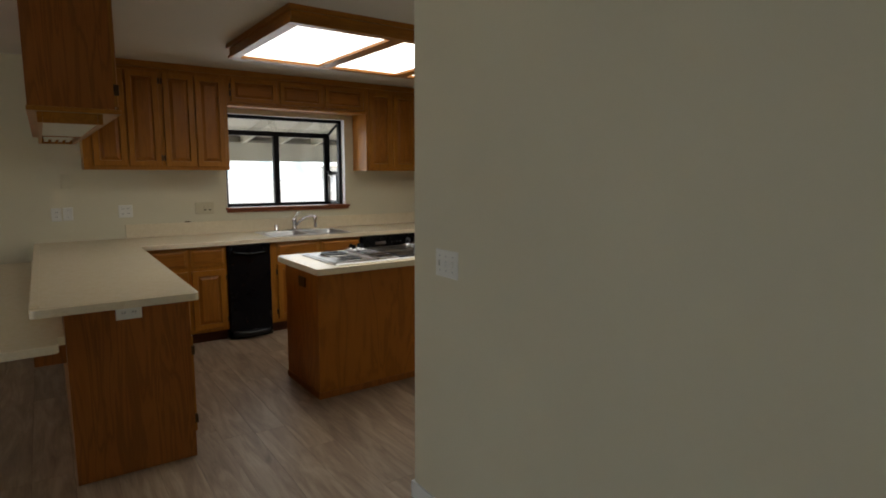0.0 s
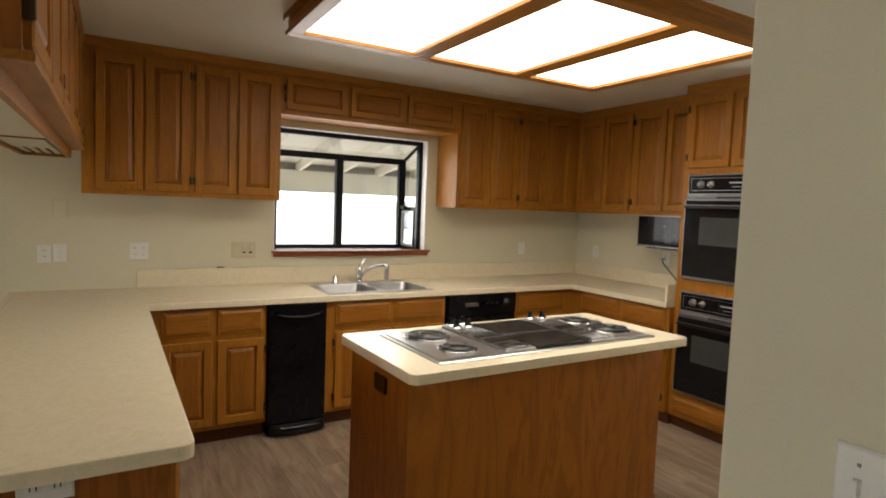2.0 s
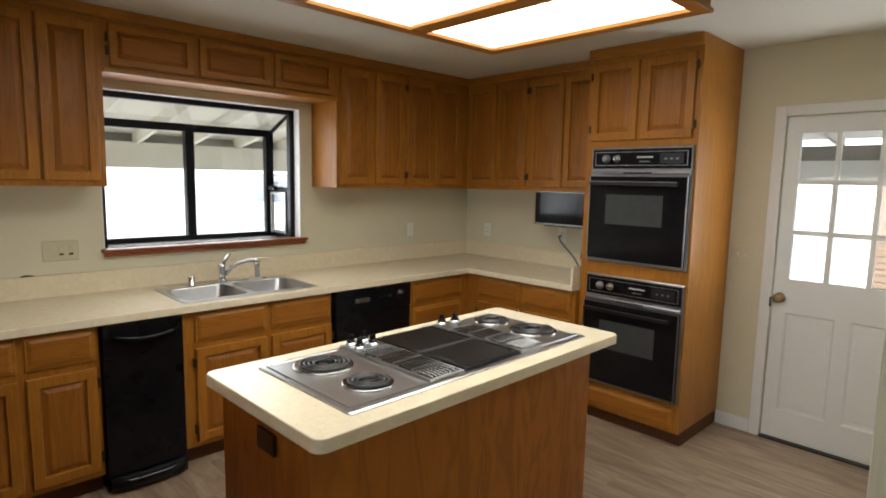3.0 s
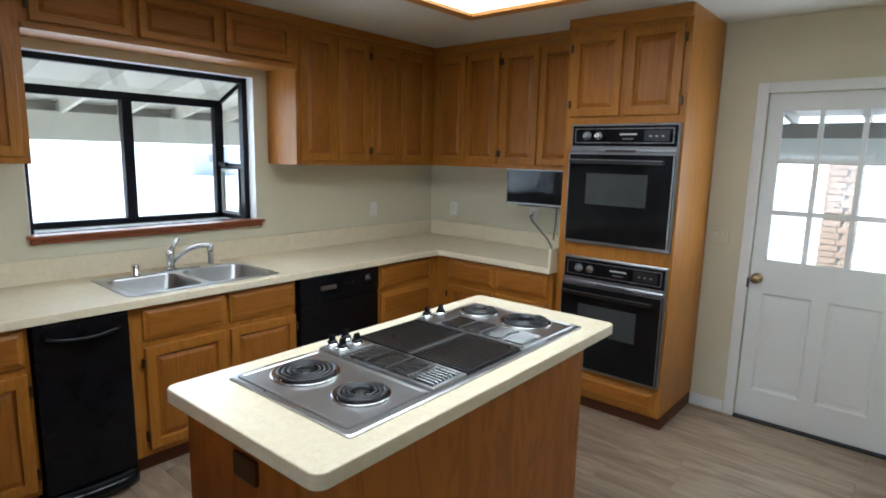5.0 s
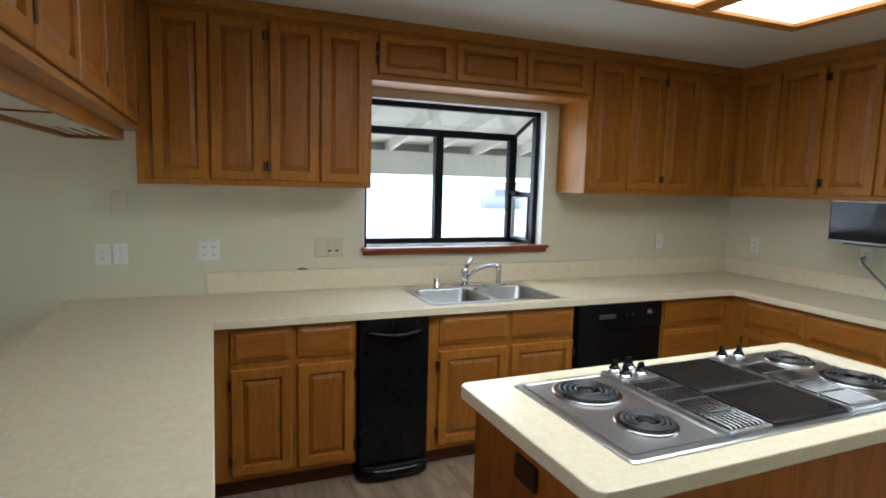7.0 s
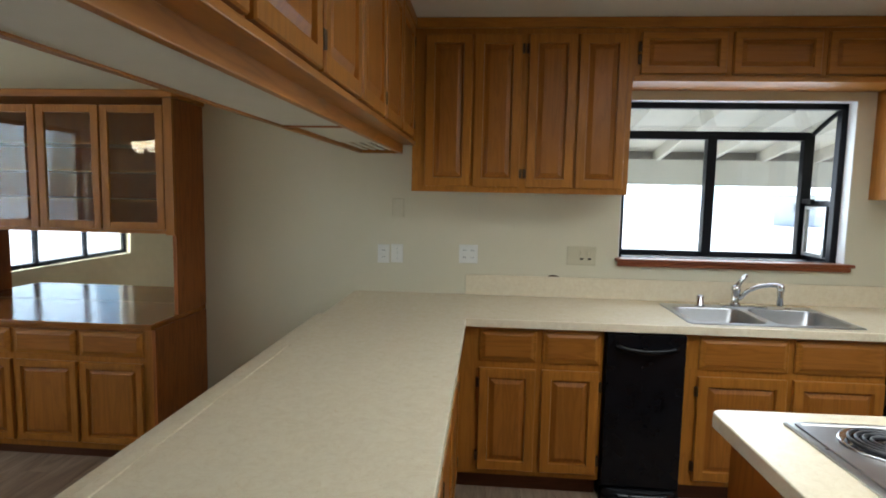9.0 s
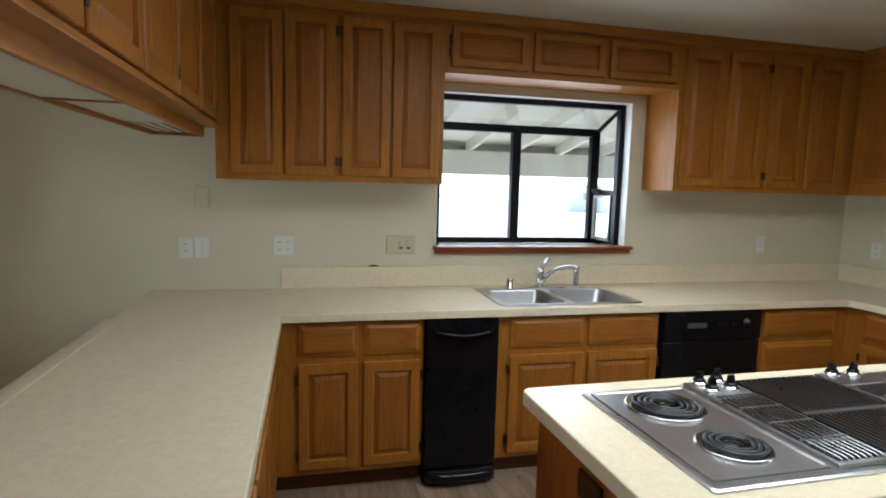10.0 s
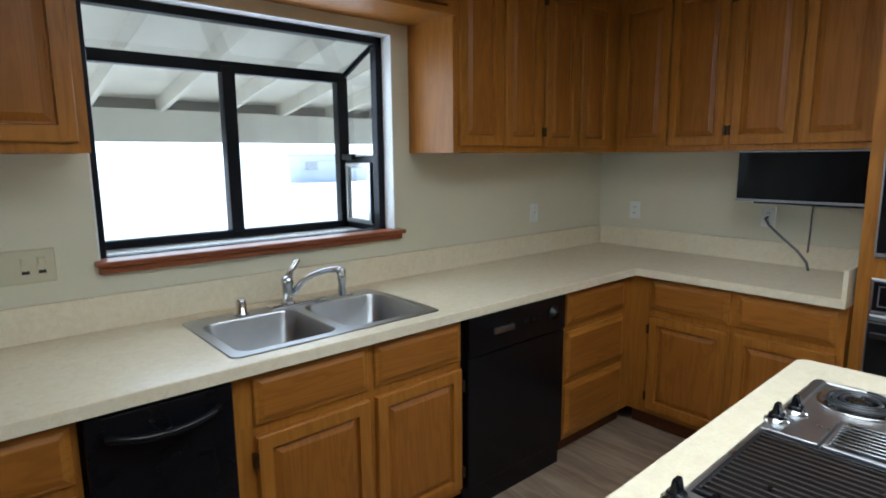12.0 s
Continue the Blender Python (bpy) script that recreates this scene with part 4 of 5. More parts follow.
dw = thing("dishwasher", (2.96, 4.1, 0), "black built-in dishwasher with a control strip", "dishwasher")
part("body", boxes((dwx0 - 0.014, dwx1 + 0.005, BF - 0.005, 4.40, 0.0, 0.875)), M_BLACK, dw)
part("door", boxes((dwx0, dwx1, BF - 0.030, BF - 0.0055, 0.12, 0.70), bev=0.005), M_BLACK, dw)
cpn = part("control_panel", boxes((dwx0, dwx1, BF - 0.036, BF - 0.0055, 0.706, 0.872), bev=0.006), M_BLACK, dw)
part("latch", boxes((2.80, 2.92, BF - 0.05, BF - 0.0362, 0.782, 0.81), bev=0.004), M_GREY_METAL, cpn, "grey door latch bar")
bm = bmesh.new()
loft(bm, [[(3.20 + r * math.cos(k), BF - w, 0.80 + r * math.sin(k)) for k in [2 * math.pi * i / 18 for i in range(18)]] for w, r in ((0.0362, 0.034), (0.042, 0.033), (0.044, 0.02), (0.058, 0.018))], True, True)
part("dial", bm, M_DARK_METAL, cpn, "dark timer dial", True)
for k in range(3):
    part("button", boxes((3.0 + 0.045 * k, 3.028 + 0.045 * k, BF - 0.040, BF - 0.0362, 0.79, 0.806)), M_DARK_METAL, cpn)
part("toe_panel", boxes((dwx0, dwx1, BF + 0.02, BF + 0.04, 0.0, 0.118)), M_DARK, dw)

# ---- sink and taps ----
sk = thing("sink", ((SKX0 + SKX1) / 2, 4.12, TOP), "double bowl stainless steel sink set in the worktop", "sink")
bowls = ((SKX0 + 0.035, 2.118, SKY0 + 0.035, SKY1 - 0.10), (2.158, SKX1 - 0.035, SKY0 + 0.035, SKY1 - 0.10))
rim = bmesh.new()
es = []
zt = TOP + 0.004
for loop in [rrect(SKX0, SKX1, SKY0, SKY1, zt, 0.03)] + [rrect(*b, zt, 0.05) for b in bowls]:
    vs = [rim.verts.new(p) for p in loop]
    es += [rim.edges.new((vs[i], vs[(i + 1) % len(vs)])) for i in range(len(vs))]
bmesh.ops.triangle_fill(rim, edges=es, use_beauty=True)
loft(rim, [rrect(SKX0, SKX1, SKY0, SKY1, zt, 0.03), rrect(SKX0 - 0.004, SKX1 + 0.004, SKY0 - 0.004, SKY1 + 0.004, TOP + 0.0005, 0.034)])
part("rim", rim, M_SINK, sk)
for b in bowls:
    bm = bmesh.new()
    x0, x1, y0, y1 = b
    rings = [rrect(x0, x1, y0, y1, zt, 0.05), rrect(x0 + 0.004, x1 - 0.004, y0 + 0.004, y1 - 0.004, zt - 0.008, 0.05), rrect(x0 + 0.015, x1 - 0.015, y0 + 0.015, y1 - 0.015, TOP - 0.14, 0.055), rrect(x0 + 0.04, x1 - 0.04, y0 + 0.04, y1 - 0.04, TOP - 0.172, 0.05), rrect(x0 + 0.12, x1 - 0.12, y0 + 0.12, y1 - 0.12, TOP - 0.178, 0.03)]
    loft(bm, rings, False, True)
    bw_ = part("bowl", bm, M_SINK, sk, "", True)
    bm = bmesh.new()
    lathe(bm, ((x0 + x1) / 2, (y0 + y1) / 2 + 0.02, TOP - 0.178), ((0.045, 0.001), (0.043, 0.006), (0.03, 0.003), (0.012, 0.006)), 18)
    part("drain", bm, M_CHROME, bw_, "", True)
part("deck_hole_cap", lathe(bmesh.new(), (2.42, SKY1 - 0.05, zt), ((0.02, 0.0), (0.019, 0.004), (0.006, 0.006)), 16), M_CHROME, sk, "", True)
fy = SKY1 - 0.052
fc = thing("faucet", (2.10, fy, zt), "chrome single lever kitchen faucet with pull-out spout", "faucet")
bm = boxes((2.005, 2.255, fy - 0.024, fy + 0.024, zt, zt + 0.012), bev=0.005)
part("escutcheon", bm, M_CHROME, fc)
part("body", lathe(bmesh.new(), (2.085, fy, zt + 0.012), ((0.028, 0), (0.026, 0.012), (0.021, 0.02), (0.022, 0.075), (0.026, 0.085), (0.024, 0.105), (0.012, 0.115)), 20), M_CHROME, fc, "", True)
bm = bmesh.new()
tube(bm, [(2.085, fy, zt + 0.11), (2.09, fy - 0.005, zt + 0.125), (2.105, fy - 0.005, zt + 0.15), (2.125, fy - 0.004, zt + 0.178), (2.14, fy - 0.004, zt + 0.186)], [0.013, 0.015, 0.012, 0.012, 0.008], 10)
part("lever", bm, M_CHROME, fc, "upright chrome lever", True)
bm = bmesh.new()
tube(bm, [(2.10, fy - 0.01, zt + 0.05), (2.135, fy - 0.03, zt + 0.10), (2.175, fy - 0.055, zt + 0.128), (2.22, fy - 0.085, zt + 0.144), (2.25, fy - 0.11, zt + 0.147), (2.268, fy - 0.13, zt + 0.142)], [0.013, 0.0125, 0.012, 0.012, 0.013, 0.015], 12)
part("spout", bm, M_CHROME, fc, "", True)
part("spray_head", lathe(bmesh.new(), (2.264, fy - 0.127, zt + 0.036), ((0.013, 0), (0.017, 0.01), (0.015, 0.05), (0.018, 0.075), (0.019, 0.112), (0.010, 0.122)), 16), M_CHROME, fc, "", True)
sp = thing("soap_dispenser", (1.885, fy, zt), "short chrome soap dispenser cap beside the faucet", "dispenser")
part("cap", lathe(bmesh.new(), (1.885, fy, zt), ((0.027, 0), (0.025, 0.006), (0.02, 0.01), (0.021, 0.056), (0.015, 0.064)), 16), M_CHROME, sp, "", True)

fc.location.x += 0.045
sp.location.x += 0.05

# ---- cooktop ----
KX0, KX1, KY0, KY1 = 1.545, 2.84, 2.045, 2.618
ct = thing("cooktop", ((KX0 + KX1) / 2, 2.33, TOP), "stainless electric cooktop with coil burners and centre grill", "cooktop")
bm = bmesh.new()
loft(bm, [rrect(KX0, KX1, KY0, KY1, TOP + 0.0005, 0.012), rrect(KX0, KX1, KY0, KY1, TOP + 0.005, 0.012), rrect(KX0 + 0.006, KX1 - 0.006, KY0 + 0.006, KY1 - 0.006, TOP + 0.008, 0.01)], True, True)
part("frame", bm, M_STEEL, ct)
ZT = TOP + 0.008


def tray(x0, x1, y0, y1, mat, name, label=""):
    b = bmesh.new()
    loft(b, [rrect(x0, x1, y0, y1, ZT - 0.002, 0.01), rrect(x0, x1, y0, y1, ZT + 0.004, 0.01), rrect(x0 + 0.008, x1 - 0.008, y0 + 0.008, y1 - 0.008, ZT + 0.004, 0.008), rrect(x0 + 0.014, x1 - 0.014, y0 + 0.014, y1 - 0.014, ZT + 0.001, 0.006)], True, True)
    return part(name, b, mat, ct, label)


tray(KX0 + 0.02, 1.885, KY0 + 0.03, KY1 - 0.02, M_TRAY, "burner_tray")
tray(2.575, KX1 - 0.016, KY0 + 0.03, KY1 - 0.02, M_TRAY, "burner_tray")


def burner(cx, cy, r):
    pan = part("drip_pan", lathe(bmesh.new(), (cx, cy, ZT), ((r + 0.013, 0.0012), (r + 0.012, 0.007), (r + 0.007, 0.0075), (r * 0.9, 0.0035), (r * 0.6, 0.0016), (0.026, 0.0024), (0.020, 0.0045), (0.010, 0.0040)), 36), M_PAN, ct, "chrome drip pan", True)
    b = bmesh.new()
    turns, n = max(3, round((r - 0.03) / 0.0165)), 26
    pts = []
    for i in range(turns * n + 1):
        a = 2 * math.pi * i / n
        rad = 0.031 + (r - 0.033) * i / (turns * n)
        pts.append((cx + rad * math.cos(a), cy + rad * math.sin(a), ZT + 0.0125))
    tube(b, pts, 0.0050, 6)
    part("coil", b, M_COIL, pan, "black spiral heating coil", True)
    part("centre_cap", lathe(bmesh.new(), (cx, cy, ZT + 0.003), ((0.0145, 0.0015), (0.0135, 0.0045), (0.004, 0.0055)), 16), M_DARK_METAL, pan, "", True)


burner(1.725, 2.462, 0.098)
burner(1.735, 2.21, 0.076)
burner(2.708, 2.49, 0.076)
burner(2.715, 2.25, 0.098)


def knob(x, y):
    k = part("knob", lathe(bmesh.new(), (x, y, ZT + 0.012), ((0.026, 0), (0.025, 0.004), (0.020, 0.007), (0.017, 0.010)), 20), M_CHROME, ct, "control knob with chrome skirt", True)
    b = bmesh.new()
    loft(b, [rrect(x - w, x + w, y - d, y + d, ZT + z, min(w, d) * 0.6, 3) for w, d, z in ((0.0165, 0.0165, 0.0215), (0.0155, 0.0155, 0.028), (0.013, 0.009, 0.031), (0.0115, 0.0055, 0.050), (0.0105, 0.0045, 0.053))], True, True)
    part("grip", b, M_BLACK, k, "black tapered grip")


for x0, x1, kn in ((1.888, 2.062, ((1.938, 2.588), (2.012, 2.60), (1.935, 2.528), (2.008, 2.535))), (2.40, 2.572, ((2.462, 2.59), (2.535, 2.575)))):
    part("control_deck", boxes((x0 + 0.004, x1 - 0.004, 2.495, KY1 - 0.012, ZT - 0.001, ZT + 0.012), bev=0.004), M_STEEL, ct)
    for q in kn:
        knob(*q)
    part("vent_well", boxes((x0 + 0.012, x1 - 0.012, KY0 + 0.03, 2.49, ZT, ZT + 0.0025)), M_DARK, ct)
    part("vent_rim", boxes((x0 + 0.004, x0 + 0.016, KY0 + 0.022, 2.49, ZT, ZT + 0.012), (x1 - 0.016, x1 - 0.004, KY0 + 0.022, 2.49, ZT, ZT + 0.012), (x0 + 0.016, x1 - 0.016, KY0 + 0.022, KY0 + 0.036, ZT, ZT + 0.012), (x0 + 0.016, x1 - 0.016, 2.478, 2.49, ZT, ZT + 0.012), bev=0.003), M_STEEL, ct)
    for i in (1, 2, 3):
        yb = KY0 + 0.036 + (2.478 - KY0 - 0.036) * i / 4
        part("vent_crossbar", boxes((x0 + 0.016, x1 - 0.016, yb - 0.0035, yb + 0.0035, ZT + 0.0025, ZT + 0.0190)), M_STEEL, ct)
    for j in range(8):
        xs = x0 + 0.026 + (x1 - x0 - 0.052) * j / 7
        b = bmesh.new()
        tube(b, [(xs, KY0 + 0.030, ZT + 0.006), (xs, KY0 + 0.034, ZT + 0.0125), (xs, KY0 + 0.044, ZT + 0.0155), (xs, 2.474, ZT + 0.0155), (xs, 2.482, ZT + 0.011)], 0.0028, 6)
        part("vent_slat", b, M_VENT, ct, "", True)
GX0, GX1 = 2.066, 2.396
part("grill_well", boxes((GX0, GX1, KY0 + 0.025, KY1 - 0.015, ZT, ZT + 0.0022)), M_DARK, ct)
for y0, y1 in ((KY0 + 0.03, 2.318), (2.338, KY1 - 0.02)):
    part("grate_frame", boxes((GX0 + 0.004, GX0 + 0.016, y0, y1, ZT + 0.002, ZT + 0.012), (GX1 - 0.016, GX1 - 0.004, y0, y1, ZT + 0.002, ZT + 0.012), (GX0 + 0.016, GX1 - 0.016, y0, y0 + 0.01, ZT + 0.002, ZT + 0.012), (GX0 + 0.016, GX1 - 0.016, y1 - 0.01, y1, ZT + 0.002, ZT + 0.012), bev=0.003), M_DARK_METAL, ct)
    for i in range(15):
        xs = GX0 + 0.027 + (GX1 - GX0 - 0.054) * i / 14
        part("grate_bar", boxes((xs - 0.0034, xs + 0.0034, y0 + 0.01, y1 - 0.01, ZT + 0.003, ZT + 0.012)), M_GRATE, ct)
part("grate_bridge", boxes((GX0 + 0.004, GX1 - 0.004, 2.319, 2.337, ZT + 0.002, ZT + 0.0115)), M_GREY_METAL, ct)

# the island stands slightly out of square
for ob in (isl, iw, ct):
    ob.matrix_world = Matrix.Translation((1.39, 2.34, 0)) @ Matrix.Rotation(radians(1.0), 4, "Z") @ Matrix.Translation((-1.39, -2.34, 0)) @ Matrix.Translation(ob.location)

# ---- plates on the walls ----
quad = [(-0.024, -0.022), (0.024, -0.022), (-0.024, 0.022), (0.024, 0.022)]
duo = [(0.0, -0.02), (0.0, 0.02)]
wall_plate("wall_outlet", "S", YN, 0.602, 1.168, 0.115, 0.115, ("o", quad), "white double outlet plate on the cream wall")
wall_plate("wall_outlet", "S", YN, 0.076, 1.156, 0.075, 0.115, ("o", duo), "white outlet plate above the worktop corner")
wall_plate("light_switch", "S", YN, 0.16, 1.16, 0.075, 0.115, ("t", (0.0,)), "white toggle switch plate above the worktop corner")
wall_plate("blank_plate", "S", YN, 0.163, 1.441, 0.075, 0.115, ("b",), "blank cover plate painted like the cream wall", M_WALL)
pb = wall_plate("wall_outlet", "S", YN, 1.285, 1.176, 0.175, 0.115, ("b",), "large ivory combination switch and outlet plate", M_IVORY)
mpn = facing("S", YN)
for du in (0.002, 0.048):
    rocker = part("rocker", profile_panel(mpn, 1.285 + du - 0.014, 1.285 + du + 0.014, 1.148, 1.209, ((0, 0.005), (0, 0.0075), (0.002, 0.0085))), M_IVORY, pb)
    part("button", profile_panel(mpn, 1.285 + du - 0.011, 1.285 + du + 0.011, 1.180, 1.206, ((0, 0.0078), (0.002, 0.0120), (0.004, 0.0125))), M_IVORY, rocker)
    part("slot", profile_panel(mpn, 1.285 + du - 0.0105, 1.285 + du + 0.0105, 1.1515, 1.1625, ((0, 0.0078), (0, 0.0092))), M_DARK, rocker)
wall_plate("light_switch", "S", YN, 3.87, 1.178, 0.075, 0.115, ("t", (0.0,)), "white toggle switch plate on the wall")
wall_plate("wall_outlet", "W", XE, 4.227, 1.165, 0.075, 0.115, ("o", duo), "white outlet plate near the corner")
wall_plate("wall_outlet", "W", XE, 3.40, 1.178, 0.075, 0.115, ("o", duo), "white outlet with a cord plugged in")
wall_plate("light_switch", "W", XE, 2.01, 1.17, 0.115, 0.115, ("t", (-0.023, 0.023)), "cream double toggle switch beside the back door", M_WALL)
wall_plate("light_switch", "W", PX, 0.48, 1.168, 0.155, 0.115, ("t", (-0.046, 0.0, 0.046)), "white triple toggle switch plate on the partition")
wall_plate("wall_outlet", "S", PYS, 0.30, 0.845, 0.115, 0.07, ("o", [(-0.024, 0), (0.024, 0)]), "white outlet plate on the peninsula end panel")

# ---- refrigerator behind the partition ----
fg = thing("refrigerator", (2.0, 0.5, 0), "cream enamel upright refrigerator beside the partition", "refrigerator")
part("body", boxes((1.53, 2.34, 0.02, 0.765, 0.03, 1.725), bev=0.008), M_FRIDGE, fg)
part("door_gasket", boxes((1.545, 2.325, 0.7655, 0.781, 0.06, 1.72)), M_GREY_METAL, fg, "grey rubber gasket")
part("door", boxes((1.53, 1.905, 0.782, 0.84, 0.05, 1.735), bev=0.01), M_FRIDGE, fg)
part("door", boxes((1.912, 2.34, 0.782, 0.84, 0.05, 1.735), bev=0.01), M_FRIDGE, fg)
part("hinge_cover", boxes((1.54, 1.64, 0.73, 0.83, 1.7355, 1.75), bev=0.003), M_BRASS, fg)
for x in (1.875, 1.94):
    part("handle", boxes((x - 0.012, x + 0.012, 0.8405, 0.88, 0.6, 1.5), bev=0.006), M_FRIDGE, fg)
part("base_grille", boxes((1.545, 2.325, 0.64, 0.765, 0.0, 0.0295)), M_DARK, fg)

# ---- hutch in the dining area ----
QX1, QX0 = -1.085, -2.72
hu = thing("china_hutch", ((QX0 + QX1) / 2, 4.25, 0), "honey oak china hutch with glazed doors and mirrored back", "hutch")
LY, UY, HTOP = 3.93, 4.165, 2.085
part("lower_body", boxes((QX0, QX1 - 0.02, LY + 0.02, YD - 0.002, 0.06, 0.76)), M_OAK, hu)
part("plinth", boxes((QX0, QX1 - 0.02, LY + 0.05, YD - 0.002, 0.0, 0.06)), M_TOE, hu)
part("counter", boxes((QX0, QX1 - 0.0, LY - 0.015, YD - 0.003, 0.7605, 0.792), bev=0.008), M_OAK_GLOSS, hu, "glossy varnished counter")
part("side_panel", boxes((QX1 - 0.0195, QX1, LY + 0.02, YD - 0.002, 0.0, 0.76)), M_OAK_PANEL, hu)
part("upper_side", boxes((QX1 - 0.022, QX1, UY + 0.02, YD - 0.002, 0.7925, HTOP - 0.045)), M_OAK_PANEL, hu)
part("upper_side", boxes((QX0, QX0 + 0.022, UY + 0.02, YD - 0.002, 0.7925, HTOP - 0.045)), M_OAK_PANEL, hu)
part("cornice", boxes((QX0 - 0.01, QX1 + 0.018, UY - 0.022, YD - 0.002, HTOP - 0.0445, HTOP), bev=0.01), M_OAK_X, hu)
part("mirror_back", boxes((QX0 + 0.023, QX1 - 0.023, YD - 0.012, YD - 0.004, 0.793, 1.268)), M_MIRROR, hu, "mirrored back panel")
part("cabinet_back", boxes((QX0 + 0.023, QX1 - 0.023, YD - 0.014, YD - 0.004, 1.27, HTOP - 0.046)), M_OAK_PANEL, hu)
part("upper_floor", boxes((QX0 + 0.0225, QX1 - 0.0225, UY + 0.021, YD - 0.016, 1.268, 1.288)), M_OAK_X, hu)
for z in (1.45, 1.62, 1.78):
    part("shelf", boxes((QX0 + 0.0225, QX1 - 0.0225, UY + 0.06, YD - 0.016, z, z + 0.014)), M_OAK_X, hu)
part("stile", boxes((QX1 - 0.05, QX1 - 0.0002, UY, UY + 0.0199, 1.262, HTOP - 0.0455)), M_OAK, hu)
n = 4
dwid = (QX1 - 0.05 - QX0 - 0.04) / n
for i in range(n):
    a = QX0 + 0.04 + i * dwid + 0.006
    b = a + dwid - 0.012
    z0, z1, s = 1.29, HTOP - 0.085, 0.045
    gd = part("glass_door", boxes((a, a + s, UY, UY + 0.019, z0, z1), (b - s, b, UY, UY + 0.019, z0, z1), (a + s, b - s, UY, UY + 0.019, z0, z0 + s), (a + s, b - s, UY, UY + 0.019, z1 - s, z1), bev=0.003), M_OAK, hu, "oak framed glass door")
    gl = part("glass", boxes((a + s, b - s, UY + 0.008, UY + 0.012, z0 + s, z1 - s)), M_CAB_GLASS, gd)
    gl.visible_shadow = False
n = 4
dwid = (QX1 - 0.06 - QX0 - 0.03) / n
for i in range(n):
    a = QX0 + 0.03 + i * dwid + 0.012
    b = a + dwid - 0.024
    door(hu, "S", LY + 0.02, a, b, 0.10, 0.565, SMALL_STEPS, "", M_OAK)
    drawer(hu, "S", LY + 0.02, a, b, 0.60, 0.74)

# ---- chandelier over the dining place ----
CHX, CHY, CHZ = -2.3, 2.15, 1.87
M_BULB = glowing("warm_bulb_glass", (1.0, 0.78, 0.46), 6.0)
ch = thing("chandelier", (CHX, CHY, ZC), "dark bronze dining chandelier with lit frosted shades", "chandelier")
bm = bmesh.new()
tube(bm, [(CHX, CHY, ZC - 0.02), (CHX, CHY, CHZ + 0.1)], 0.006, 8)
part("chain", bm, M_BRONZE, ch)
part("canopy", lathe(bmesh.new(), (CHX, CHY, ZC - 0.035), ((0.01, 0.0), (0.05, 0.012), (0.06, 0.0345)), 18), M_BRONZE, ch, "", True)
part("hub", lathe(bmesh.new(), (CHX, CHY, CHZ - 0.1), ((0.008, 0.0), (0.03, 0.02), (0.045, 0.06), (0.025, 0.12), (0.018, 0.2)), 18), M_BRONZE, ch, "", True)
for i in range(5):
    a = 2 * math.pi * i / 5 + 0.3
    cx, cy = math.cos(a), math.sin(a)
    bm = bmesh.new()
    tube(bm, [(CHX + cx * d, CHY + cy * d, CHZ + h) for d, h in ((0.03, -0.05), (0.12, -0.1), (0.2, -0.09), (0.24, -0.04), (0.24, -0.02))], 0.008, 8)
    arm = part("arm", bm, M_BRONZE, ch, "", True)
    part("shade", lathe(bmesh.new(), (CHX + cx * 0.24, CHY + cy * 0.24, CHZ - 0.02), ((0.022, 0.0), (0.04, 0.02), (0.05, 0.06), (0.062, 0.1)), 16, True, False), M_BULB, arm, "glowing frosted glass shade", True)

# ---- outdoors ----
gr = boxes((-60, 60, YN + 0.15, 140, -0.12, -0.06), (XE + 0.13, 60, -60, YN + 0.15, -0.12, -0.06), (-60, XW - 0.15, -60, YN + 0.15, -0.12, -0.06), (XW - 0.15, XE + 0.13, -60, YS - 0.15, -0.12, -0.06))
struct("ground", gr, M_CONCRETE, "pale sunlit dry yard and patio slab")


def roof_z(y):
    return 2.66 - 0.165 * (y - 4.65)


def patio_roof():
    t = thing("patio_cover", (2.5, 6.5, 0), "pale painted wooden patio cover with open rafters", "patio cover")
    bm = bmesh.new()
    ys = (4.66, 8.5)
    loft(bm, [[(-3.5, y, roof_z(y) + dz) for y, dz in ((ys[0], 0.0), (ys[1], 0.0), (ys[1], 0.03), (ys[0], 0.03))], [(8.2, y, roof_z(y) + dz) for y, dz in ((ys[0], 0.0), (ys[1], 0.0), (ys[1], 0.03), (ys[0], 0.03))]], True, True)
    part("deck", bm, M_GREY_PAINT, t, "white painted roof boards")
    for i in range(20):
        x = -3.3 + 0.6 * i
        bm = bmesh.new()
        loft(bm, [[(x + dx, y, roof_z(y) - dz) for dx, dz in ((-0.022, 0.001), (0.022, 0.001), (0.022, 0.135), (-0.022, 0.135))] for y in (4.67, 8.48)], True, True)
        part("rafter", bm, M_GREY_PAINT, t)
    part("header_beam", boxes((-3.5, 8.2, 8.0, 8.10, 1.69, 1.985)), M_GREY_PAINT, t)
    # strip of shade over the header, put into a darker board
    part("blocking", boxes((-3.5, 8.2, 8.12, 8.16, 1.97, 2.10)), M_BEAM, t, "blocking board painted dark for the shade there")
    for x in (-3.2, 1.0, 5.2):
        part("post", boxes((x - 0.05, x + 0.05, 8.0 + 0.0, 8.1, -0.06, 1.689)), M_GREY_PAINT, t) if x < 0 or x > 4.5 else None
    return t


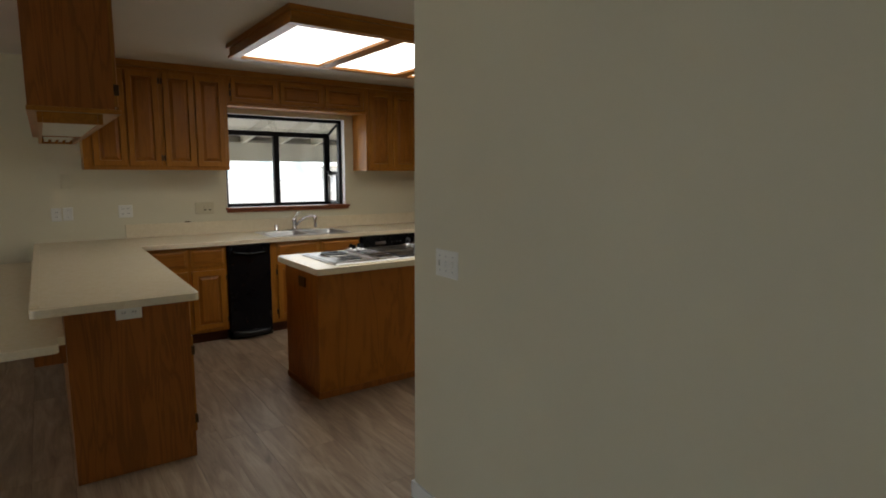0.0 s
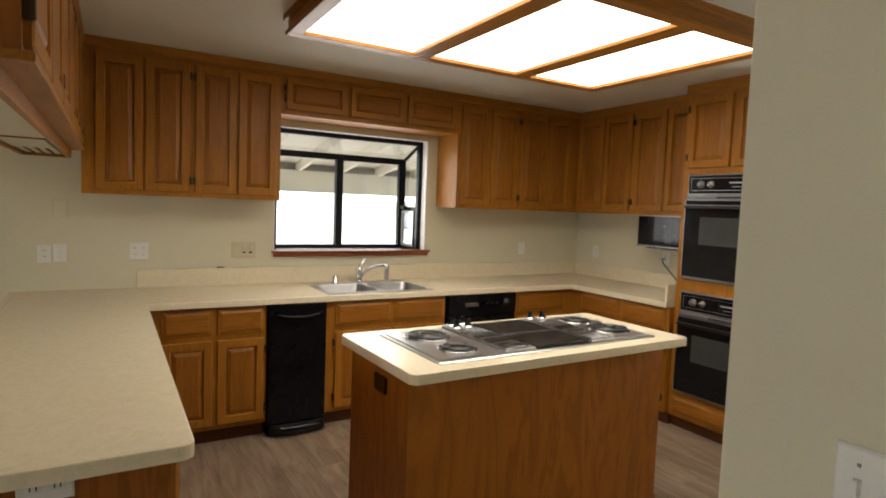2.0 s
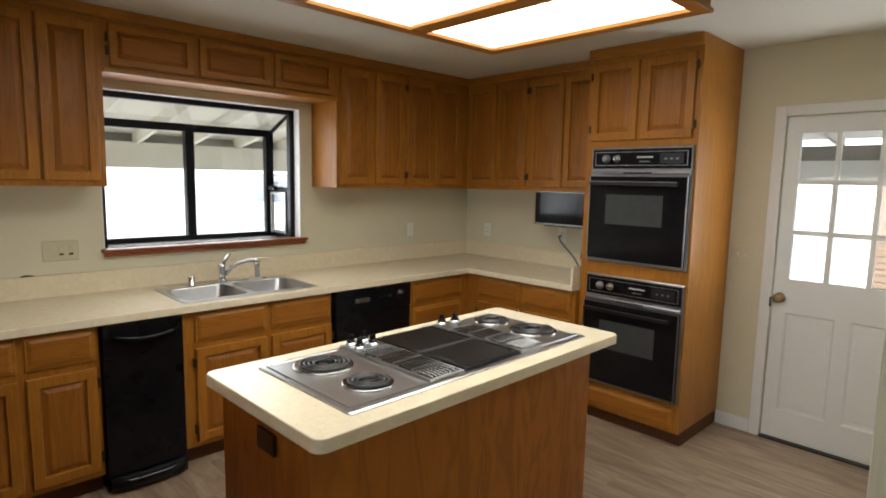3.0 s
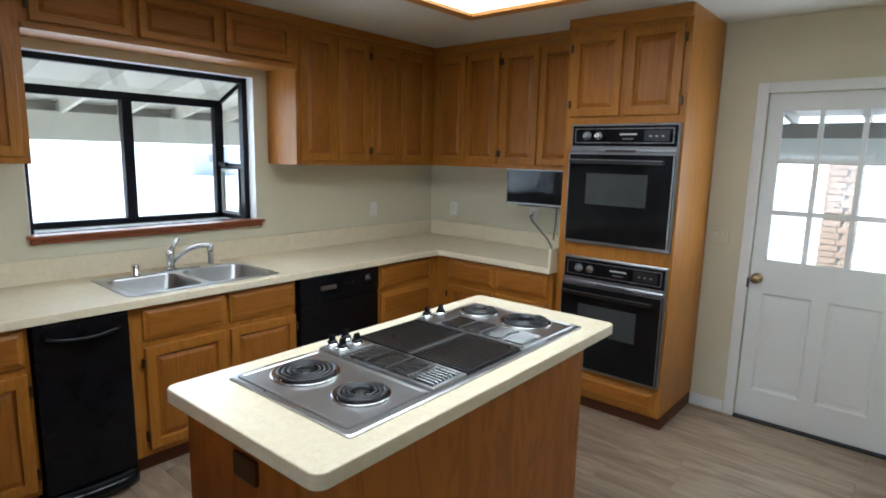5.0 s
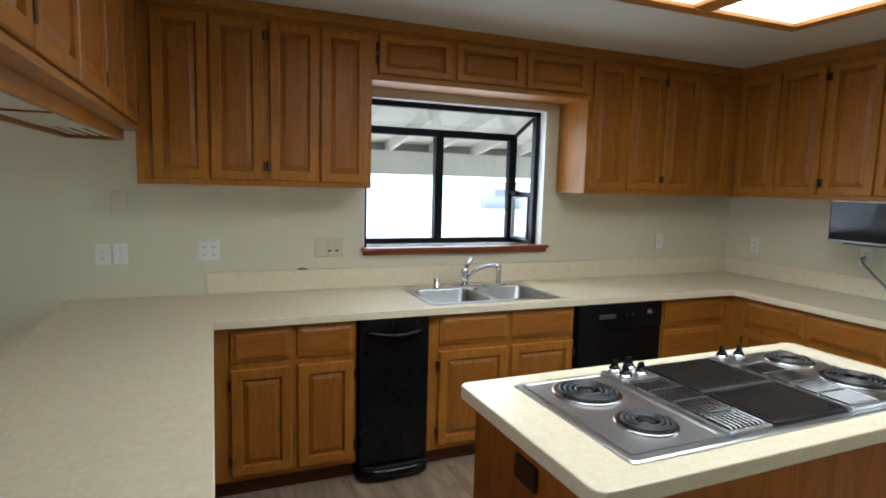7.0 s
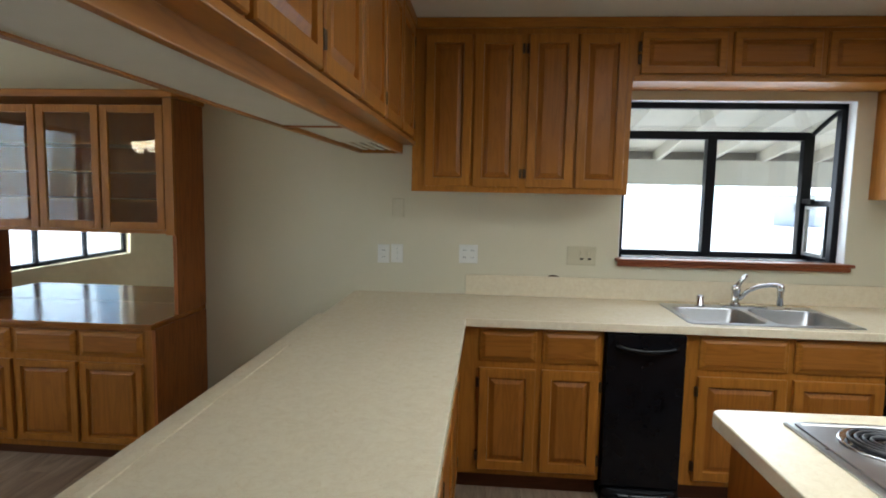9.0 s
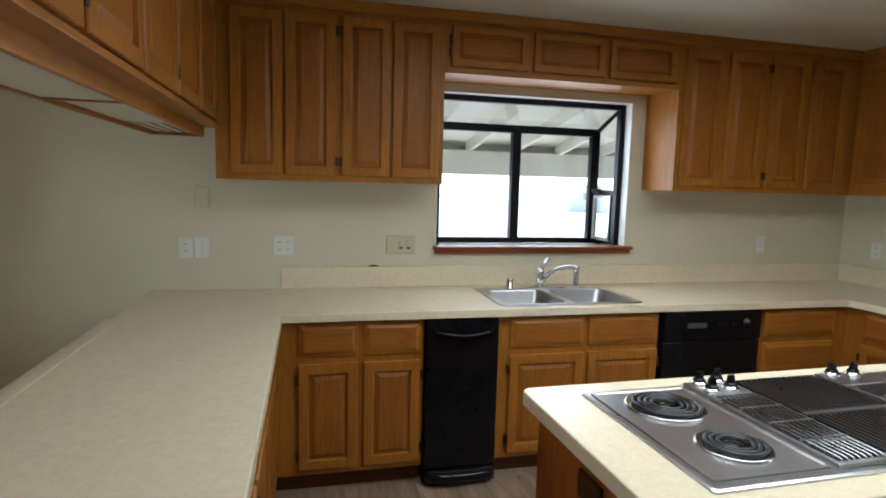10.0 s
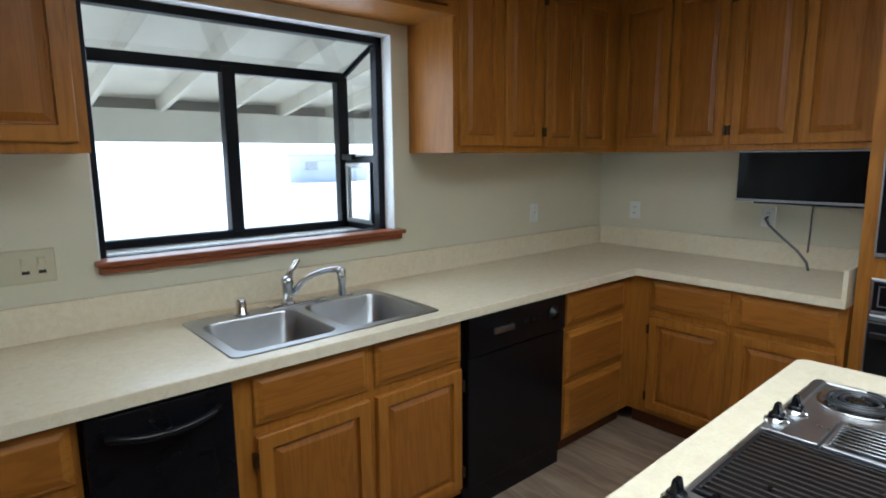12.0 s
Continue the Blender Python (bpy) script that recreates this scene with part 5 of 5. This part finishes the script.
patio_roof()
sc = thing("side_cover", (6.4, 1.0, 0), "pale patio cover outside the back door", "patio cover")
bm = bmesh.new()
loft(bm, [[(x, -2.0, z) for x, z in ((4.75, 2.62), (8.4, 2.16), (8.4, 2.19), (4.75, 2.65))], [(x, 4.6, z) for x, z in ((4.75, 2.62), (8.4, 2.16), (8.4, 2.19), (4.75, 2.65))]], True, True)
part("deck", bm, M_GREY_PAINT, sc)
for i in range(10):
    y = -1.8 + 0.68 * i
    bm = bmesh.new()
    loft(bm, [[(x, y + dy, z) for dy, z in ((-0.022, zt_), (0.022, zt_), (0.022, zt_ - 0.12), (-0.022, zt_ - 0.12))] for x, zt_ in ((4.77, 2.615), (8.38, 2.16))], True, True)
    part("rafter", bm, M_GREY_PAINT, sc)
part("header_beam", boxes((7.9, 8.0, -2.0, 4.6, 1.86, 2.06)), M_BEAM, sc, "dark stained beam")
part("fascia", boxes((7.88, 7.899, -2.0, 4.6, 1.66, 1.90)), M_WHITE, sc)
for y in (-1.9, 4.5):
    part("post", boxes((7.9, 8.0, y - 0.05, y + 0.05, -0.06, 1.679)), M_GREY_PAINT, sc)

PLX, PLY, PLH = 9.35, 1.84, 1.92        # brick pillar beyond the cover, sunlight put into its colour
pil = thing("brick_pillar", (PLX, PLY, -0.06), "tall brick pillar beyond the patio, its bricks lightened for sunlight", "pillar")
part("core", boxes((PLX - 0.16, PLX + 0.16, PLY - 0.16, PLY + 0.16, -0.06, PLH)), M_MORTAR, pil)
part("cap", boxes((PLX - 0.2, PLX + 0.2, PLY - 0.2, PLY + 0.2, PLH + 0.0005, PLH + 0.06), bev=0.01), M_CONCRETE, pil, "pale concrete cap")
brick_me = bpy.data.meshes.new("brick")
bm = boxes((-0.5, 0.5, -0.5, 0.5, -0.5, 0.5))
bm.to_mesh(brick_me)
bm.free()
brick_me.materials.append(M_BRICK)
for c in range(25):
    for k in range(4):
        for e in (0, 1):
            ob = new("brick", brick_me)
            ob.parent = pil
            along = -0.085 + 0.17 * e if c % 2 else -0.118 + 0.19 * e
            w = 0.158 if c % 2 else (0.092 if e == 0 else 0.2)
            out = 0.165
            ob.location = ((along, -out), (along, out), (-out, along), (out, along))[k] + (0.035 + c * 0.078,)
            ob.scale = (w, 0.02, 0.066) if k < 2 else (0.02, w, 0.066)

# far side of the yard

def leaf_mat():
    m, nt, b = shader("pale_green_leaves", 0.6)
    n = nt.nodes.new("ShaderNodeNewGeometry")
    nt.links.new(ramp(nt, n.outputs["Random Per Island"], [(0.0, (0.09, 0.13, 0.04)), (1.0, (0.17, 0.22, 0.07))]), b.inputs["Base Color"])
    tr = nt.nodes.new("ShaderNodeBsdfTranslucent")
    tr.inputs["Color"].default_value = (0.22, 0.36, 0.08, 1)
    mx = nt.nodes.new("ShaderNodeMixShader")
    mx.inputs[0].default_value = 0.55
    nt.links.new(b.outputs[0], mx.inputs[1])
    nt.links.new(tr.outputs[0], mx.inputs[2])
    nt.links.new(mx.outputs[0], nt.nodes["Material Output"].inputs["Surface"])
    return m


M_LEAF = leaf_mat()
M_BARK = plain("grey_bark", (0.16, 0.13, 0.10), 0.9, 0.2)


def yard_tree(x, y, h, seed):
    r = random.Random(seed)
    t = thing("tree", (x, y, -0.06), "broad leafy green tree beyond the yard", "tree", "yard trees")
    bm = bmesh.new()
    tube(bm, [(x, y, -0.06), (x + 0.1, y, h * 0.25), (x, y + 0.1, h * 0.5)], [0.22, 0.16, 0.1], 8)
    tips = []
    for i in range(9):
        a = r.random() * 6.28
        tip = (x + math.cos(a) * h * 0.28 * (0.5 + r.random()), y + math.sin(a) * h * 0.28, h * (0.42 + 0.45 * r.random()))
        tube(bm, [(x, y, h * 0.25), ((x + tip[0]) / 2, (y + tip[1]) / 2, h * 0.52), tip], [0.09, 0.05, 0.02], 5)
        tips.append(tip)
    part("trunk", bm, M_BARK, t)
    vs, fs = [], []
    for tip in tips:
        for k in range(220):
            c = Vector(tip) + Vector((r.gauss(0, 1), r.gauss(0, 1), r.gauss(0, 0.7))) * h * 0.085
            d1 = Vector((r.gauss(0, 1), r.gauss(0, 1), r.gauss(0, 1))).normalized() * 0.17
            d2 = Vector((r.gauss(0, 1), r.gauss(0, 1), r.gauss(0, 1))).normalized() * 0.10
            n0 = len(vs)
            vs += [c - d1, c + d2, c + d1, c - d2]
            fs.append((n0, n0 + 1, n0 + 2, n0 + 3))
    me = bpy.data.meshes.new("crown")
    me.from_pydata([v - Vector((x, y, -0.06)) for v in vs], [], fs)
    me.materials.append(M_LEAF)
    ob = new("crown", me)
    ob.parent = t
    return t


yard_tree(3.0, 60.0, 1.8, 2)
yard_tree(34.0, 14.0, 3.2, 4)


def yard_shed(x0, x1, y0, y1, h):
    t = thing("shed", ((x0 + x1) / 2, (y0 + y1) / 2, -0.06), "low pale shed with a flat roof beyond the yard", "shed")
    part("wall", boxes((x0, x1, y0, y1, -0.06, h)), M_WHITE, t)
    part("roof", boxes((x0 - 0.4, x1 + 0.4, y0 - 0.4, y1 + 0.4, h + 0.001, h + 0.14), bev=0.02), M_GREY_PAINT, t)
    for a in (0.12, 0.5, 0.8):
        x = x0 + (x1 - x0) * a
        w = part("window", boxes((x, x + 1.0, y0 - 0.04, y0 - 0.001, 0.75, 1.35), bev=0.01), M_GREY_PAINT, t)
        part("pane", boxes((x + 0.07, x + 0.93, y0 - 0.05, y0 - 0.041, 0.82, 1.28)), M_GREY_METAL, w)


# backdrop added beyond the yard; it glows to whiten the horizon
M_HORIZON_GLOW = glowing("horizon_glow", (0.88, 0.97, 1.0), 0.9)
_h = M_HORIZON_GLOW.node_tree
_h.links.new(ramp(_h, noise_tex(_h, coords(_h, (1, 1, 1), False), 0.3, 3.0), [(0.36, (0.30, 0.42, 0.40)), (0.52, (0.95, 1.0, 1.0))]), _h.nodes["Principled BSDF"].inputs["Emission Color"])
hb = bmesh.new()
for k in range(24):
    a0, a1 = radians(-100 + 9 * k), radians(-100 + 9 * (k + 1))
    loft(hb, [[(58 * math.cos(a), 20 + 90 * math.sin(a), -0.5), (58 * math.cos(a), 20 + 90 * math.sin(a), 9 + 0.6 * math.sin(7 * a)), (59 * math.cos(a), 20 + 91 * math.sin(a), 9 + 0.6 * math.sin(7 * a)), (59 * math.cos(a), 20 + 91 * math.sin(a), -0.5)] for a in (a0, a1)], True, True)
struct("backdrop", hb, M_HORIZON_GLOW, "glowing backdrop for the bright distance beyond the yard")

yard_shed(18.5, 28.0, 38.0, 42.0, 1.72)

# ---- floor planks ----
PW, PL = 0.18, 1.22
pbm = bmesh.new()
box(pbm, -PW / 2 + 0.0007, PW / 2 - 0.0007, -PL / 2 + 0.0007, PL / 2 - 0.0007, -0.004, 0.0, 0.0)
plank_me = bpy.data.meshes.new("plank")
pbm.to_mesh(plank_me)
pbm.free()
plank_me.materials.append(M_PLANK)
floor_ob = bpy.data.objects["floor"]
rng = random.Random(4)
col = 0
xx = XW + PW / 2
rest_v, rest_f = [], []
while xx - PW / 2 < XE:
    yy = YS - rng.random() * PL * 0.9
    while yy < YN:
        y0, y1 = max(yy, YS), min(yy + PL, YN)
        yy += PL
        if y1 - y0 < 0.02:
            continue
        if xx > -1.8 and y1 > -1.4 and not (xx > 1.6 and y1 < 0.0):
            ob = new("plank", plank_me)
            ob.parent = floor_ob
            ob.location = (xx, (y0 + y1) / 2, 0.0)
            ob.scale = (1.0, (y1 - y0) / PL, 1.0)
        else:
            n0 = len(rest_v)
            rest_v += [(xx + sx * (PW / 2 - 0.0007), y, z) for z in (-0.004, 0.0) for sx, y in ((-1, y0 + 0.0007), (1, y0 + 0.0007), (1, y1 - 0.0007), (-1, y1 - 0.0007))]
            rest_f += [(n0 + 4, n0 + 5, n0 + 6, n0 + 7)] + [(n0 + k, n0 + (k + 1) % 4, n0 + 4 + (k + 1) % 4, n0 + 4 + k) for k in range(4)]
    xx += PW
rest_me = bpy.data.meshes.new("plank_field")
rest_me.from_pydata(rest_v, [], rest_f)
rest_me.materials.append(M_PLANK)
rest = new("plank_field", rest_me)
rest.parent = floor_ob
